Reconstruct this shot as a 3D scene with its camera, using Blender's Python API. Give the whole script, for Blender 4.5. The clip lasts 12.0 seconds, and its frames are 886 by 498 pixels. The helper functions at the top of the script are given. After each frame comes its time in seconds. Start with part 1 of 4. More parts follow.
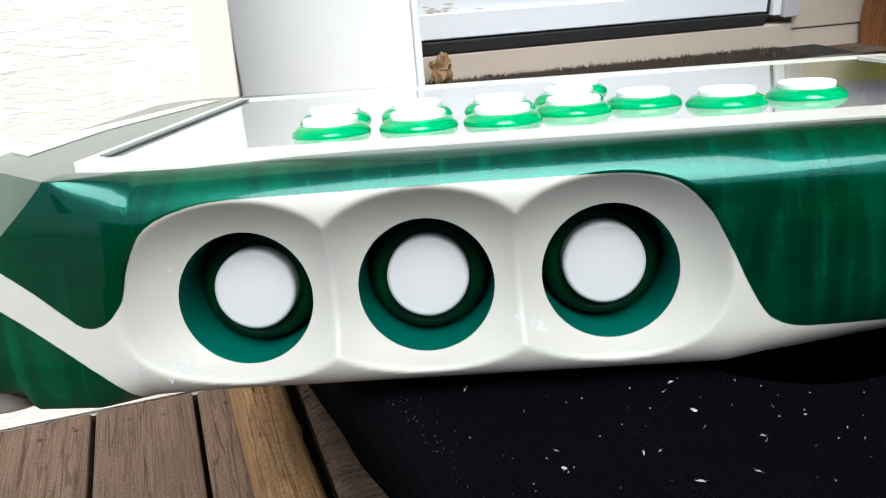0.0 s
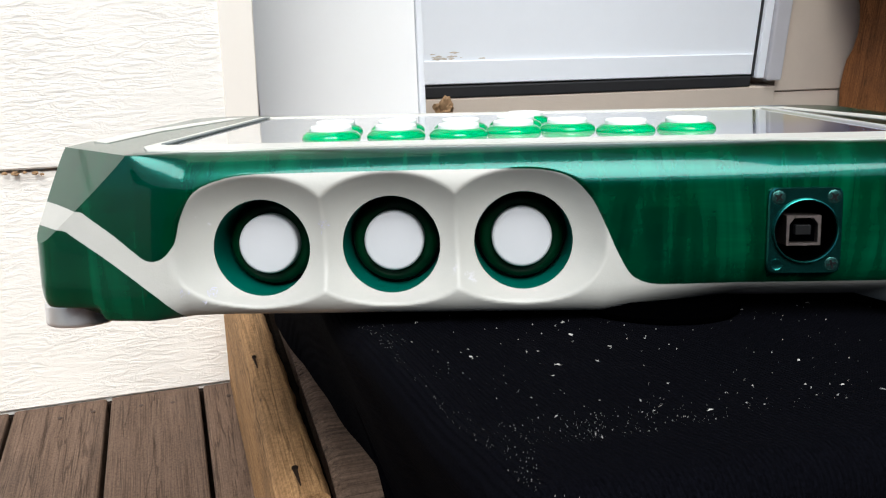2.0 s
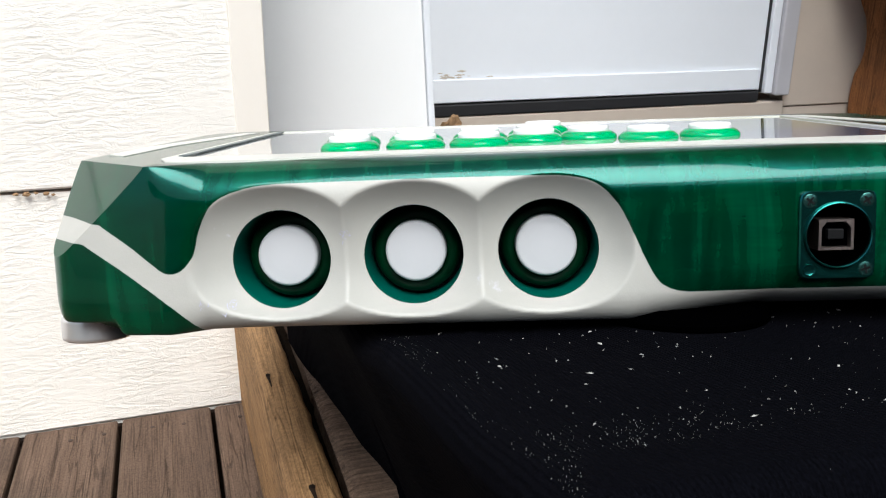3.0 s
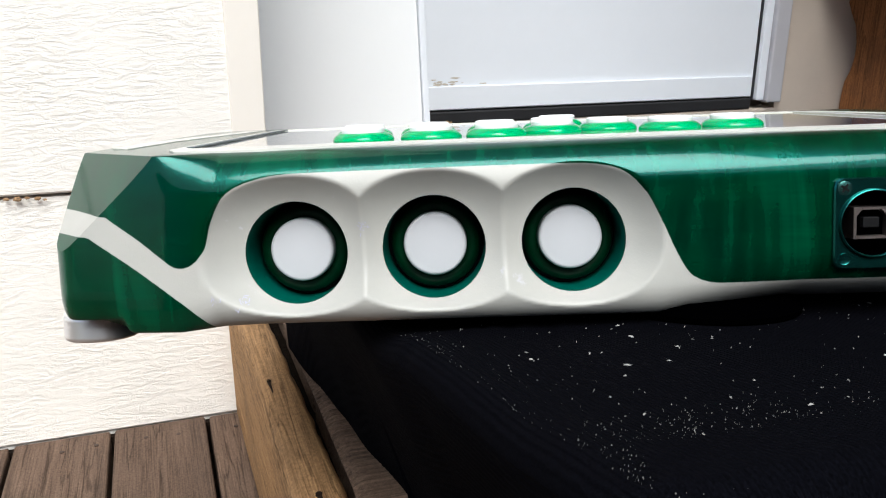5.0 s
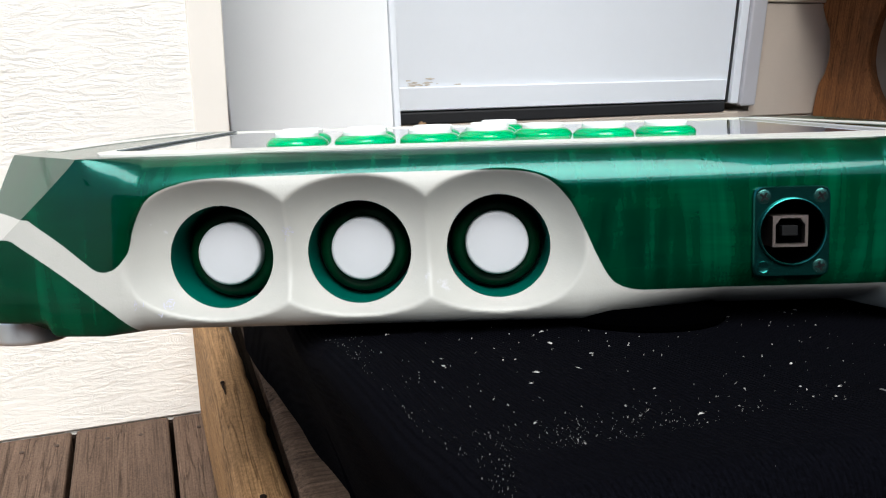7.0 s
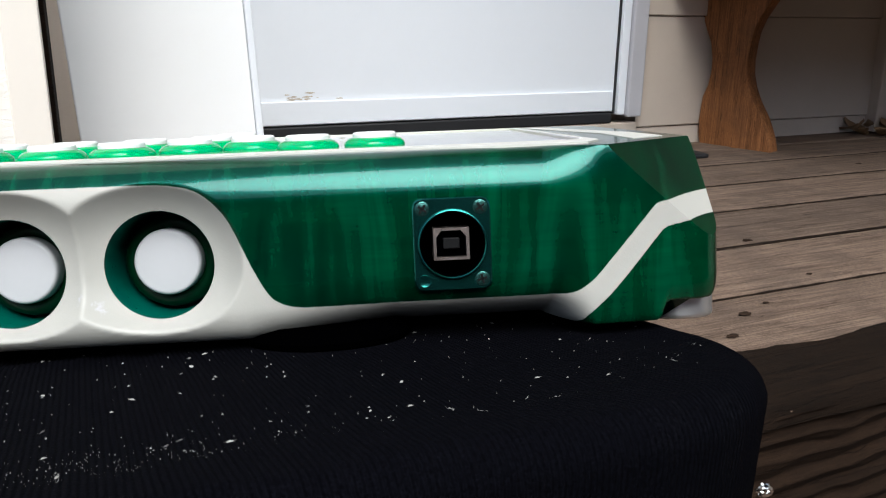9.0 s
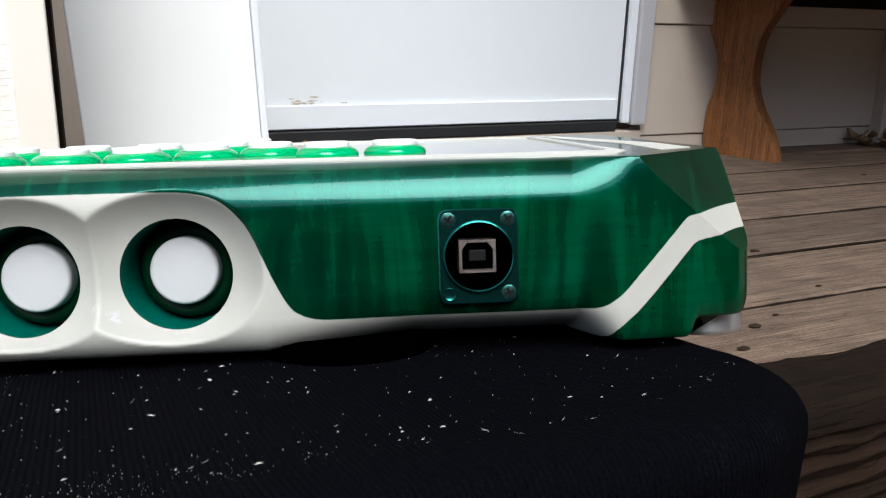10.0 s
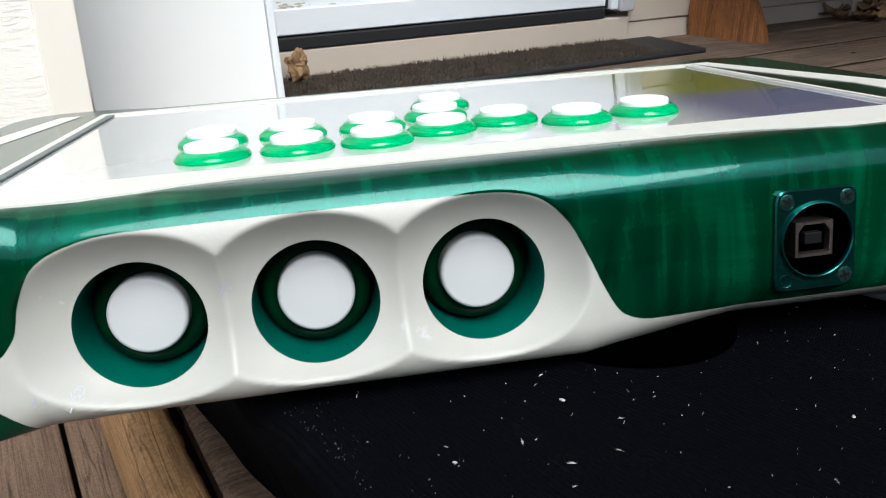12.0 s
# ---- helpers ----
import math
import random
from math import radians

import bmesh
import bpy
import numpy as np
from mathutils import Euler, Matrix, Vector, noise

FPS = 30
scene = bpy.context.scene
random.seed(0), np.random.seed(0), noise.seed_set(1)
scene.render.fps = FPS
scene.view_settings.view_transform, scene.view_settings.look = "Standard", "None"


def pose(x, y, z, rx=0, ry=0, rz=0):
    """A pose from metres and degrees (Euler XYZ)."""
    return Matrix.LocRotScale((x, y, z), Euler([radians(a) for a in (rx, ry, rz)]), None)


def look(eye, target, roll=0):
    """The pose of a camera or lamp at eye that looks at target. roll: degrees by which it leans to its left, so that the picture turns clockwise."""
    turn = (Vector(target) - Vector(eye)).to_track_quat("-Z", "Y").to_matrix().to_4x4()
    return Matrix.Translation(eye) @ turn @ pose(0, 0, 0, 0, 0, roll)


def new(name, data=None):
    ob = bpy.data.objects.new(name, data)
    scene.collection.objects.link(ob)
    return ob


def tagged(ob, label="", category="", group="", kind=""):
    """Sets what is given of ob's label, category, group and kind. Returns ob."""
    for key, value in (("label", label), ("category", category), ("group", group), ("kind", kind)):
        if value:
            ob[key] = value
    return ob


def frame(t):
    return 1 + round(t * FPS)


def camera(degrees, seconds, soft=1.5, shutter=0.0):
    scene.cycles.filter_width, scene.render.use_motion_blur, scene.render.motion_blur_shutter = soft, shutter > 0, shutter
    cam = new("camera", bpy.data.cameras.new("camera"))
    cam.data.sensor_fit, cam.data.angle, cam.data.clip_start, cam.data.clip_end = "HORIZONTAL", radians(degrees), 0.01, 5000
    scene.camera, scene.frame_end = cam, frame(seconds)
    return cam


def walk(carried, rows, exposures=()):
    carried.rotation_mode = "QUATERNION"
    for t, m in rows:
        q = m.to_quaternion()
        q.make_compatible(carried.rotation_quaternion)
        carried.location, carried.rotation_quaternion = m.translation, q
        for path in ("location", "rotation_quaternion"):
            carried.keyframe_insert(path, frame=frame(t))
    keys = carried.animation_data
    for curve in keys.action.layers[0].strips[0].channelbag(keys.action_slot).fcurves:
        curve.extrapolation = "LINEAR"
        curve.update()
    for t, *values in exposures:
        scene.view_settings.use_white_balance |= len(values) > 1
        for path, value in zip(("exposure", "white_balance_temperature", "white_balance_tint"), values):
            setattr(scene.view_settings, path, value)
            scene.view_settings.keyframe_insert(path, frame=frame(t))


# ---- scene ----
cam = camera(56.83, 12.0, soft=1.15)
# seconds, eye, yaw, pitch, roll
PATH = [
    (0, -0.1888, -0.1295, 0.1180, -19.30, -23.24, -1.70),
    (0.5, -0.2031, -0.1489, 0.1205, -17.46, -22.05, -1.21),
    (1, -0.2037, -0.1715, 0.1225, -18.69, -20.40, -0.25),
    (1.5, -0.2027, -0.2106, 0.1262, -18.89, -20.51, 1.30),
    (2, -0.2033, -0.2225, 0.1263, -18.89, -20.00, 1.09),
    (2.5, -0.2049, -0.2201, 0.1224, -18.81, -19.06, 0.88),
    (3, -0.2082, -0.2165, 0.1200, -18.45, -18.52, 0.32),
    (3.5, -0.2124, -0.2123, 0.1157, -18.33, -17.83, 0.51),
    (5.5, -0.2177, -0.2041, 0.1084, -19.81, -17.57, 0.44),
    (6, -0.2163, -0.2062, 0.1074, -19.95, -17.38, 0.69),
    (6.5, -0.2108, -0.2096, 0.1103, -19.92, -17.56, 0.72),
    (7, -0.1965, -0.2121, 0.1120, -20.38, -17.69, 0.95),
    (8.8, -0.1065, -0.2366, 0.1105, -23.48, -16.62, 0.62),
    (9, -0.1013, -0.2393, 0.1114, -24.41, -16.68, 0.91),
    (9.5, -0.1018, -0.2384, 0.1130, -26.64, -16.69, 2.15),
    (10, -0.1066, -0.2283, 0.1113, -24.58, -16.32, 1.65),
    (10.5, -0.1269, -0.2123, 0.1109, -22.58, -16.55, 1.01),
    (11, -0.1522, -0.1983, 0.1132, -22.39, -17.82, 0.32),
    (11.5, -0.1754, -0.1811, 0.1187, -24.55, -20.41, -0.25),
    (12, -0.2003, -0.1398, 0.1335, -29.89, -24.30, -0.17),
]


def view(x, y, z, yaw, pitch, roll):
    way = Vector((-math.sin(radians(yaw)) * math.cos(radians(pitch)), math.cos(radians(yaw)) * math.cos(radians(pitch)), math.sin(radians(pitch))))
    eye = Vector((x, y, z))
    return look(eye, eye + way, roll)


walk(cam, [(row[0], view(*row[1:])) for row in PATH], exposures=[(0.0, 0.46, 6150, 4), (1.5, 0.30, 6200, 6), (9.5, 0.34, 6200, 6), (10.5, 0.43, 6200, 5), (12.0, 0.33, 6150, 4)])

# ---- light ----
world = bpy.data.worlds.new("sky")
scene.world = world
world.use_nodes = True
wn = world.node_tree
sky = wn.nodes.new("ShaderNodeTexSky")
sky.sky_type = "NISHITA"
sky.sun_disc = False
sky.sun_elevation = radians(54.7)
sky.sun_rotation = radians(194)
sky.air_density, sky.dust_density = 1.0, 3.0
wn.links.new(sky.outputs["Color"], wn.nodes["Background"].inputs["Color"])
wn.nodes["Background"].inputs["Strength"].default_value = 0.12

sun = new("sun", bpy.data.lights.new("sun", "SUN"))
sun.data.energy = 4.1
sun.data.angle = radians(44)
sun.data.color = (1.0, 0.985, 0.95)
sun.matrix_world = look((-0.14, -0.56, 0.816), (0, 0, 0))


# ---- materials ----
def nodes_of(name):
    m = bpy.data.materials.new(name)
    m.use_nodes = True
    t = m.node_tree
    return m, t, t.nodes["Principled BSDF"]


def coords(t, scale=(1, 1, 1), rand=0.0):
    c = t.nodes.new("ShaderNodeTexCoord")
    mp = t.nodes.new("ShaderNodeMapping")
    mp.inputs["Scale"].default_value = scale
    if rand:
        info = t.nodes.new("ShaderNodeObjectInfo")
        mul = t.nodes.new("ShaderNodeVectorMath")
        mul.operation = "SCALE"
        mul.inputs[0].default_value = (7.3, 3.1, 5.7)
        t.links.new(info.outputs["Random"], mul.inputs["Scale"])
        add = t.nodes.new("ShaderNodeVectorMath")
        t.links.new(c.outputs["Object"], add.inputs[0])
        t.links.new(mul.outputs[0], add.inputs[1])
        t.links.new(add.outputs[0], mp.inputs["Vector"])
    else:
        t.links.new(c.outputs["Object"], mp.inputs["Vector"])
    return mp.outputs["Vector"]


def noise_fac(t, vec, scale, detail=4.0, rough=0.6, distortion=0.0):
    n = t.nodes.new("ShaderNodeTexNoise")
    n.inputs["Scale"].default_value = scale
    n.inputs["Detail"].default_value = detail
    n.inputs["Roughness"].default_value = rough
    n.inputs["Distortion"].default_value = distortion
    t.links.new(vec, n.inputs["Vector"])
    return n.outputs["Fac"]


def ramp(t, fac, stops, mode="LINEAR"):
    r = t.nodes.new("ShaderNodeValToRGB")
    r.color_ramp.interpolation = mode
    while len(r.color_ramp.elements) < len(stops):
        r.color_ramp.elements.new(0.5)
    for e, (p, c) in zip(r.color_ramp.elements, stops):
        e.position = p
        e.color = (*c, 1) if len(c) == 3 else c
    t.links.new(fac, r.inputs["Fac"])
    return r.outputs["Color"]


def mix(t, a, b, fac, blend="MIX"):
    n = t.nodes.new("ShaderNodeMix")
    n.data_type, n.blend_type = "RGBA", blend
    for sock, v in ((n.inputs[0], fac), (n.inputs[6], a), (n.inputs[7], b)):
        if isinstance(v, (int, float)):
            sock.default_value = v
        elif isinstance(v, tuple):
            sock.default_value = (*v, 1)
        else:
            t.links.new(v, sock)
    return n.outputs[2]


def bump(t, bsdf, fac, strength, dist):
    b = t.nodes.new("ShaderNodeBump")
    b.inputs["Strength"].default_value = strength
    b.inputs["Distance"].default_value = dist
    t.links.new(fac, b.inputs["Height"])
    t.links.new(b.outputs["Normal"], bsdf.inputs["Normal"])
    return b


def plain(name, base, rough=0.5, metal=0.0, var=0.12, scale=60, bump_s=0.15, bump_d=0.0005, coat=0.0, spec=0.5):
    m, t, p = nodes_of(name)
    v = coords(t)
    big, fine = noise_fac(t, v, scale * 0.15, 3), noise_fac(t, v, scale * 4, 5)
    dark = tuple(c * (1 - var) for c in base)
    light = tuple(min(1, c * (1 + var * 0.6)) for c in base)
    col = ramp(t, big, [(0.3, dark), (0.7, light)])
    col = mix(t, col, mix(t, dark, light, fine), 0.35)
    t.links.new(col, p.inputs["Base Color"])
    rr = ramp(t, fine, [(0.2, (rough * 0.85,) * 3), (0.8, (min(1, rough * 1.15),) * 3)])
    t.links.new(rr, p.inputs["Roughness"])
    p.inputs["Metallic"].default_value = metal
    p.inputs["Coat Weight"].default_value = coat
    p.inputs["Specular IOR Level"].default_value = spec
    p.inputs["Coat Roughness"].default_value = 0.04
    bump(t, p, fine, bump_s, bump_d)
    return m


def wood(name, dark, light, along="Y", rough=0.8, grain=1.0, stain=(0.05, 0.04, 0.035), stain_amount=0.4, bump_d=0.002):
    m, t, p = nodes_of(name)
    s = {"X": (3.2, 80, 80), "Y": (80, 3.2, 80), "Z": (80, 80, 3.2)}[along]
    v = coords(t, s, rand=1.0)
    g1 = noise_fac(t, v, 1.6 * grain, 8, 0.65, 0.6)
    g2 = noise_fac(t, v, 6.0 * grain, 8, 0.75, 0.0)
    spots = noise_fac(t, coords(t, (1, 1, 1), rand=1.0), 9, 5, 0.6)
    col = ramp(t, g1, [(0.3, dark), (0.48, tuple((a + b) / 2 for a, b in zip(dark, light))), (0.7, light)])
    col = mix(t, col, mix(t, dark, light, g2), 0.45)
    fv = coords(t, tuple(c * (2.6 if c < 10 else 6.0) for c in s), rand=1.0)
    fibre = noise_fac(t, fv, 1.8 * grain, 5, 0.7, 0.0)
    col = mix(t, col, ramp(t, fibre, [(0.36, (0.34, 0.32, 0.31)), (0.5, (0.9, 0.9, 0.9)), (0.66, (1.3, 1.29, 1.27))]), 0.6, "MULTIPLY")
    cv = coords(t, tuple(c * (0.55 if c < 10 else 0.42) for c in s), rand=1.0)
    split = noise_fac(t, cv, 1.3 * grain, 4, 0.6, 0.15)
    crack = ramp(t, split, [(0.486, (1, 1, 1)), (0.495, (0.16, 0.15, 0.14)), (0.500, (0.16, 0.15, 0.14)), (0.508, (1, 1, 1))])
    col = mix(t, col, crack, 0.5, "MULTIPLY")
    speck = noise_fac(t, coords(t, (1, 1, 1), rand=1.0), 420, 4, 0.8)
    col = mix(t, col, ramp(t, speck, [(0.36, (0.55, 0.54, 0.53)), (0.6, (1.12, 1.12, 1.12))]), 0.7, "MULTIPLY")
    sf = ramp(t, spots, [(0.5, (0, 0, 0)), (0.75, (stain_amount,) * 3)])
    col = mix(t, col, stain, sf)
    info = t.nodes.new("ShaderNodeObjectInfo")
    tone = ramp(t, info.outputs["Random"], [(0, (0.8, 0.8, 0.8)), (1, (1.12, 1.1, 1.08))])
    col = mix(t, col, tone, 1.0, "MULTIPLY")
    t.links.new(col, p.inputs["Base Color"])
    p.inputs["Roughness"].default_value = rough
    p.inputs["Specular IOR Level"].default_value = 0.12
    h = mix(t, mix(t, g1, g2, 0.5), fibre, 0.4)
    h = mix(t, mix(t, h, crack, 0.3), speck, 0.2)
    bump(t, p, h, 0.8, bump_d)
    return m


def curly_lacquer(t, p):
    """Clear lacquer over green-stained wood with a curly figure that runs up and down."""
    v = coords(t, (1, 1, 1))
    v2 = coords(t, (62, 12, 7))
    curl = noise_fac(t, v2, 1.0, 3, 0.55, 1.6)
    cross = noise_fac(t, coords(t, (9, 12, 75)), 1.0, 3, 0.55, 0.8)
    grain = noise_fac(t, coords(t, (40, 300, 420)), 1.0, 5, 0.6)
    cloud = noise_fac(t, v, 14, 3)
    col = ramp(t, curl, [(0.34, (0.0, 0.007, 0.0022)), (0.5, (0.0003, 0.026, 0.0092)), (0.66, (0.001, 0.072, 0.030))])
    col = mix(t, col, ramp(t, cloud, [(0.35, (0.0, 0.016, 0.009)), (0.65, (0.0005, 0.040, 0.012))]), 0.45)
    col = mix(t, col, ramp(t, cross, [(0.35, (0.6, 0.62, 0.66)), (0.55, (1, 1, 1)), (0.7, (1.15, 1.12, 1.1))]), 0.6, "MULTIPLY")
    col = mix(t, col, ramp(t, grain, [(0.35, (0.45, 0.45, 0.45)), (0.6, (1, 1, 1))]), 0.35, "MULTIPLY")
    return col, grain


def make_body_paint():
    """Green lacquer and cream paint, split by the painted layout stored on the mesh."""
    m, t, p = nodes_of("lacquer_and_cream")
    green, grain = curly_lacquer(t, p)
    v = coords(t)
    fine = noise_fac(t, v, 900, 4)
    scuff = ramp(t, noise_fac(t, v, 70, 6, 0.7), [(0.66, (0, 0, 0)), (0.72, (0.5,) * 3)])
    # Front cream, darker than the top's cream: its shade is in the colour.
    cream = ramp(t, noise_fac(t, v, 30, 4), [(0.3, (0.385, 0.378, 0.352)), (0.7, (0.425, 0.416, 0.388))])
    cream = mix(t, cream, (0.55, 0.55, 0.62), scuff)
    at = t.nodes.new("ShaderNodeAttribute")
    at.attribute_name = "paint"
    rag = t.nodes.new("ShaderNodeMath")
    rag.operation = "MULTIPLY_ADD"
    t.links.new(noise_fac(t, v, 700, 3), rag.inputs[0])
    rag.inputs[1].default_value = 0.00035
    t.links.new(at.outputs["Fac"], rag.inputs[2])
    sc = t.nodes.new("ShaderNodeMapRange")
    t.links.new(rag.outputs[0], sc.inputs["Value"])
    sc.inputs["From Min"].default_value, sc.inputs["From Max"].default_value = 0.00005, 0.0003
    mask = sc.outputs["Result"]
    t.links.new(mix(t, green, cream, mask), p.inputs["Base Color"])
    t.links.new(mix(t, (0.44, 0.44, 0.44), (0.3, 0.3, 0.3), mask), p.inputs["Specular IOR Level"])
    t.links.new(mix(t, (0.06, 0.95, 0.84), (1.0, 1.0, 1.0), mask), p.inputs["Specular Tint"])
    rg = mix(t, (0.21, 0.21, 0.21), (0.38, 0.38, 0.38), mask)
    t.links.new(rg, p.inputs["Roughness"])
    cw = mix(t, (0.36, 0.36, 0.36), (0.0, 0.0, 0.0), mask)
    t.links.new(cw, p.inputs["Coat Weight"])
    p.inputs["Coat Roughness"].default_value = 0.04
    peel = noise_fac(t, v, 160, 2)
    pits = noise_fac(t, v, 1500, 2)
    bump(t, p, mix(t, mix(t, peel, fine, 0.3), pits, 0.25), 0.26, 0.0006)
    return m


def make_clear_green():
    m, t, p = nodes_of("clear_green_plastic")
    v = coords(t)
    col = ramp(t, noise_fac(t, v, 120, 3), [(0.3, (0.0, 0.48, 0.15)), (0.7, (0.0, 0.62, 0.22))])
    t.links.new(col, p.inputs["Base Color"])
    p.inputs["Roughness"].default_value = 0.08
    p.inputs["Transmission Weight"].default_value = 0.55
    p.inputs["IOR"].default_value = 1.45
    p.inputs["Subsurface Weight"].default_value = 0.4
    p.inputs["Subsurface Radius"].default_value = (0.002, 0.006, 0.003)
    return m


# The clear green of the rims again, darkened for the shade inside the wells.
def make_shaded_green():
    m, t, p = nodes_of("clear_green_plastic_shaded")
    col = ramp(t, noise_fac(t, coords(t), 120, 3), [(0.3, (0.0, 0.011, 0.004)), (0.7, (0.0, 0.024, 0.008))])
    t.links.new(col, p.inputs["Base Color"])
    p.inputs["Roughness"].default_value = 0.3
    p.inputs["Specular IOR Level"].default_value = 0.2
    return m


def make_cloth():
    m, t, p = nodes_of("black_ribbed_cloth")
    v = coords(t)
    w = t.nodes.new("ShaderNodeTexWave")
    w.bands_direction = "X"
    w.inputs["Scale"].default_value = 190
    w.inputs["Distortion"].default_value = 1.2
    w.inputs["Detail"].default_value = 2
    t.links.new(v, w.inputs["Vector"])
    fuzz = noise_fac(t, v, 1400, 3)
    dust = noise_fac(t, v, 25, 6, 0.75)
    col = ramp(t, fuzz, [(0.3, (0.0007, 0.0007, 0.0012)), (0.75, (0.0030, 0.0032, 0.0053))])
    df = ramp(t, dust, [(0.56, (0, 0, 0)), (0.8, (0.14,) * 3)])
    df2 = mix(t, df, ramp(t, fuzz, [(0.5, (0, 0, 0)), (0.62, (1, 1, 1))]), 1.0, "MULTIPLY")
    col = mix(t, col, (0.035, 0.035, 0.04), df2)
    t.links.new(col, p.inputs["Base Color"])
    p.inputs["Roughness"].default_value = 0.95
    p.inputs["Specular IOR Level"].default_value = 0.015
    p.inputs["Sheen Weight"].default_value = 0.0
    p.inputs["Sheen Roughness"].default_value = 0.5
    bump(t, p, mix(t, w.outputs["Fac"], fuzz, 0.4), 0.9, 0.0007)
    return m


def make_siding(name, base, emboss=1.0):
    m, t, p = nodes_of(name)
    v = coords(t, (19, 19, 62))
    ridges = noise_fac(t, v, 2.3, 5, 0.62, 1.1)
    fine = noise_fac(t, coords(t, (18, 18, 120)), 4.0, 4)
    dirt = noise_fac(t, coords(t), 5, 6, 0.7)
    col = ramp(t, dirt, [(0.3, tuple(c * 0.9 for c in base)), (0.7, base)])
    spots = noise_fac(t, coords(t), 38, 2)
    col = mix(t, col, (0.28, 0.22, 0.16), ramp(t, spots, [(0.76, (0, 0, 0)), (0.82, (0.5,) * 3)]))
    t.links.new(col, p.inputs["Base Color"])
    p.inputs["Roughness"].default_value = 0.62
    strong = ramp(t, noise_fac(t, coords(t), 14, 3), [(0.35, (0.25,) * 3), (0.62, (1, 1, 1))])
    h = mix(t, mix(t, (0.5, 0.5, 0.5), ramp(t, ridges, [(0.36, (0, 0, 0)), (0.62, (1, 1, 1))]), strong), fine, 0.25)
    bump(t, p, h, 0.42 * emboss, 0.0024)
    return m


def make_art():
    """Printed sheet under clear acrylic: pale, with a soft olive and lavender reflection painted at one end."""
    m, t, p = nodes_of("print_and_reflection_under_acrylic")
    c = t.nodes.new("ShaderNodeTexCoord")
    sep = t.nodes.new("ShaderNodeSeparateXYZ")
    t.links.new(c.outputs["Object"], sep.inputs[0])
    n = noise_fac(t, c.outputs["Object"], 18, 3)
    wob = t.nodes.new("ShaderNodeMath")
    wob.operation = "MULTIPLY_ADD"
    t.links.new(n, wob.inputs[0])
    wob.inputs[1].default_value = 0.03
    t.links.new(sep.outputs["X"], wob.inputs[2])
    fx = t.nodes.new("ShaderNodeMapRange")
    t.links.new(wob.outputs[0], fx.inputs["Value"])
    fx.inputs["From Min"].default_value, fx.inputs["From Max"].default_value = 0.004, 0.032
    fy = t.nodes.new("ShaderNodeMapRange")
    t.links.new(sep.outputs["Y"], fy.inputs["Value"])
    fy.inputs["From Min"].default_value, fy.inputs["From Max"].default_value = 0.085, 0.11
    gone = t.nodes.new("ShaderNodeMapRange")
    t.links.new(wob.outputs[0], gone.inputs["Value"])
    gone.inputs["From Min"].default_value, gone.inputs["From Max"].default_value = 0.060, 0.100
    gone.inputs["To Min"].default_value, gone.inputs["To Max"].default_value = 1.0, 0.15
    blot = t.nodes.new("ShaderNodeMath")
    blot.operation = "MULTIPLY"
    t.links.new(fy.outputs["Result"], blot.inputs[0])
    t.links.new(gone.outputs["Result"], blot.inputs[1])
    end = mix(t, (0.19, 0.20, 0.31), (0.24, 0.27, 0.06), blot.outputs[0])
    pale = ramp(t, n, [(0.3, (0.52, 0.54, 0.55)), (0.7, (0.62, 0.63, 0.62))])
    t.links.new(mix(t, pale, end, fx.outputs["Result"]), p.inputs["Base Color"])
    p.inputs["Roughness"].default_value = 0.12
    p.inputs["Coat Weight"].default_value = 1.0
    p.inputs["Coat Roughness"].default_value = 0.02
    return m


BODY = make_body_paint()
CLEAR_GREEN = make_clear_green()
GREEN_SHADED = make_shaded_green()
# The same cream, lightened for the light that falls on the top.
CREAM_LIT = plain("cream_paint_lit", (0.60, 0.59, 0.55), 0.36, scale=40, var=0.05, bump_s=0.08)
# One white plastic twice: darkened for the shaded wells, brightened for the lit top.
WHITE_SHADED = plain("white_plastic_shaded", (0.46, 0.463, 0.485), 0.4, var=0.03, bump_s=0.03, spec=0.3)
WHITE_LIT = plain("white_plastic_lit", (0.74, 0.745, 0.75), 0.4, var=0.03, bump_s=0.03, spec=0.3)
# The shell's green lacquer, made lighter and tealer for light in the wells.
WELL = plain("green_lacquer_lit", (0.001, 0.105, 0.076), 0.3, var=0.25, scale=200, spec=0.4)
STEEL = plain("brushed_aluminium", (0.93, 0.93, 0.95), 0.4, 1.0, var=0.03, scale=300, bump_s=0.02)
GREEN_METAL = plain("green_tinted_metal", (0.02, 0.15, 0.135), 0.2, 0.95, var=0.2, scale=150)
SCREW = plain("green_tinted_screw", (0.05, 0.15, 0.135), 0.25, 0.9, var=0.2, scale=300)
NICKEL = plain("worn_nickel", (0.62, 0.52, 0.49), 0.3, 1.0, var=0.25, scale=300)
BLACK = plain("black_plastic", (0.004, 0.004, 0.0045), 0.6, var=0.3, spec=0.15)
MATT_BLACK = plain("matt_black", (0.0002, 0.0002, 0.0003), 0.95, var=0.3, bump_s=0.1, spec=0.0)
SLOT_SHADE = plain("slot_shade", (0.09, 0.115, 0.12), 0.35, var=0.2, spec=0.3)
RUBBER = plain("black_rubber", (0.015, 0.015, 0.017), 0.6, var=0.3)
ART = make_art()
CLOTH = make_cloth()
LINT = plain("pale_lint", (0.37, 0.36, 0.345), 0.9, var=0.3)
SIDING = make_siding("cream_embossed_siding", (0.84, 0.795, 0.74))
SIDING_SMOOTH = make_siding("beige_lap_siding", (0.59, 0.50, 0.42), 0.25)
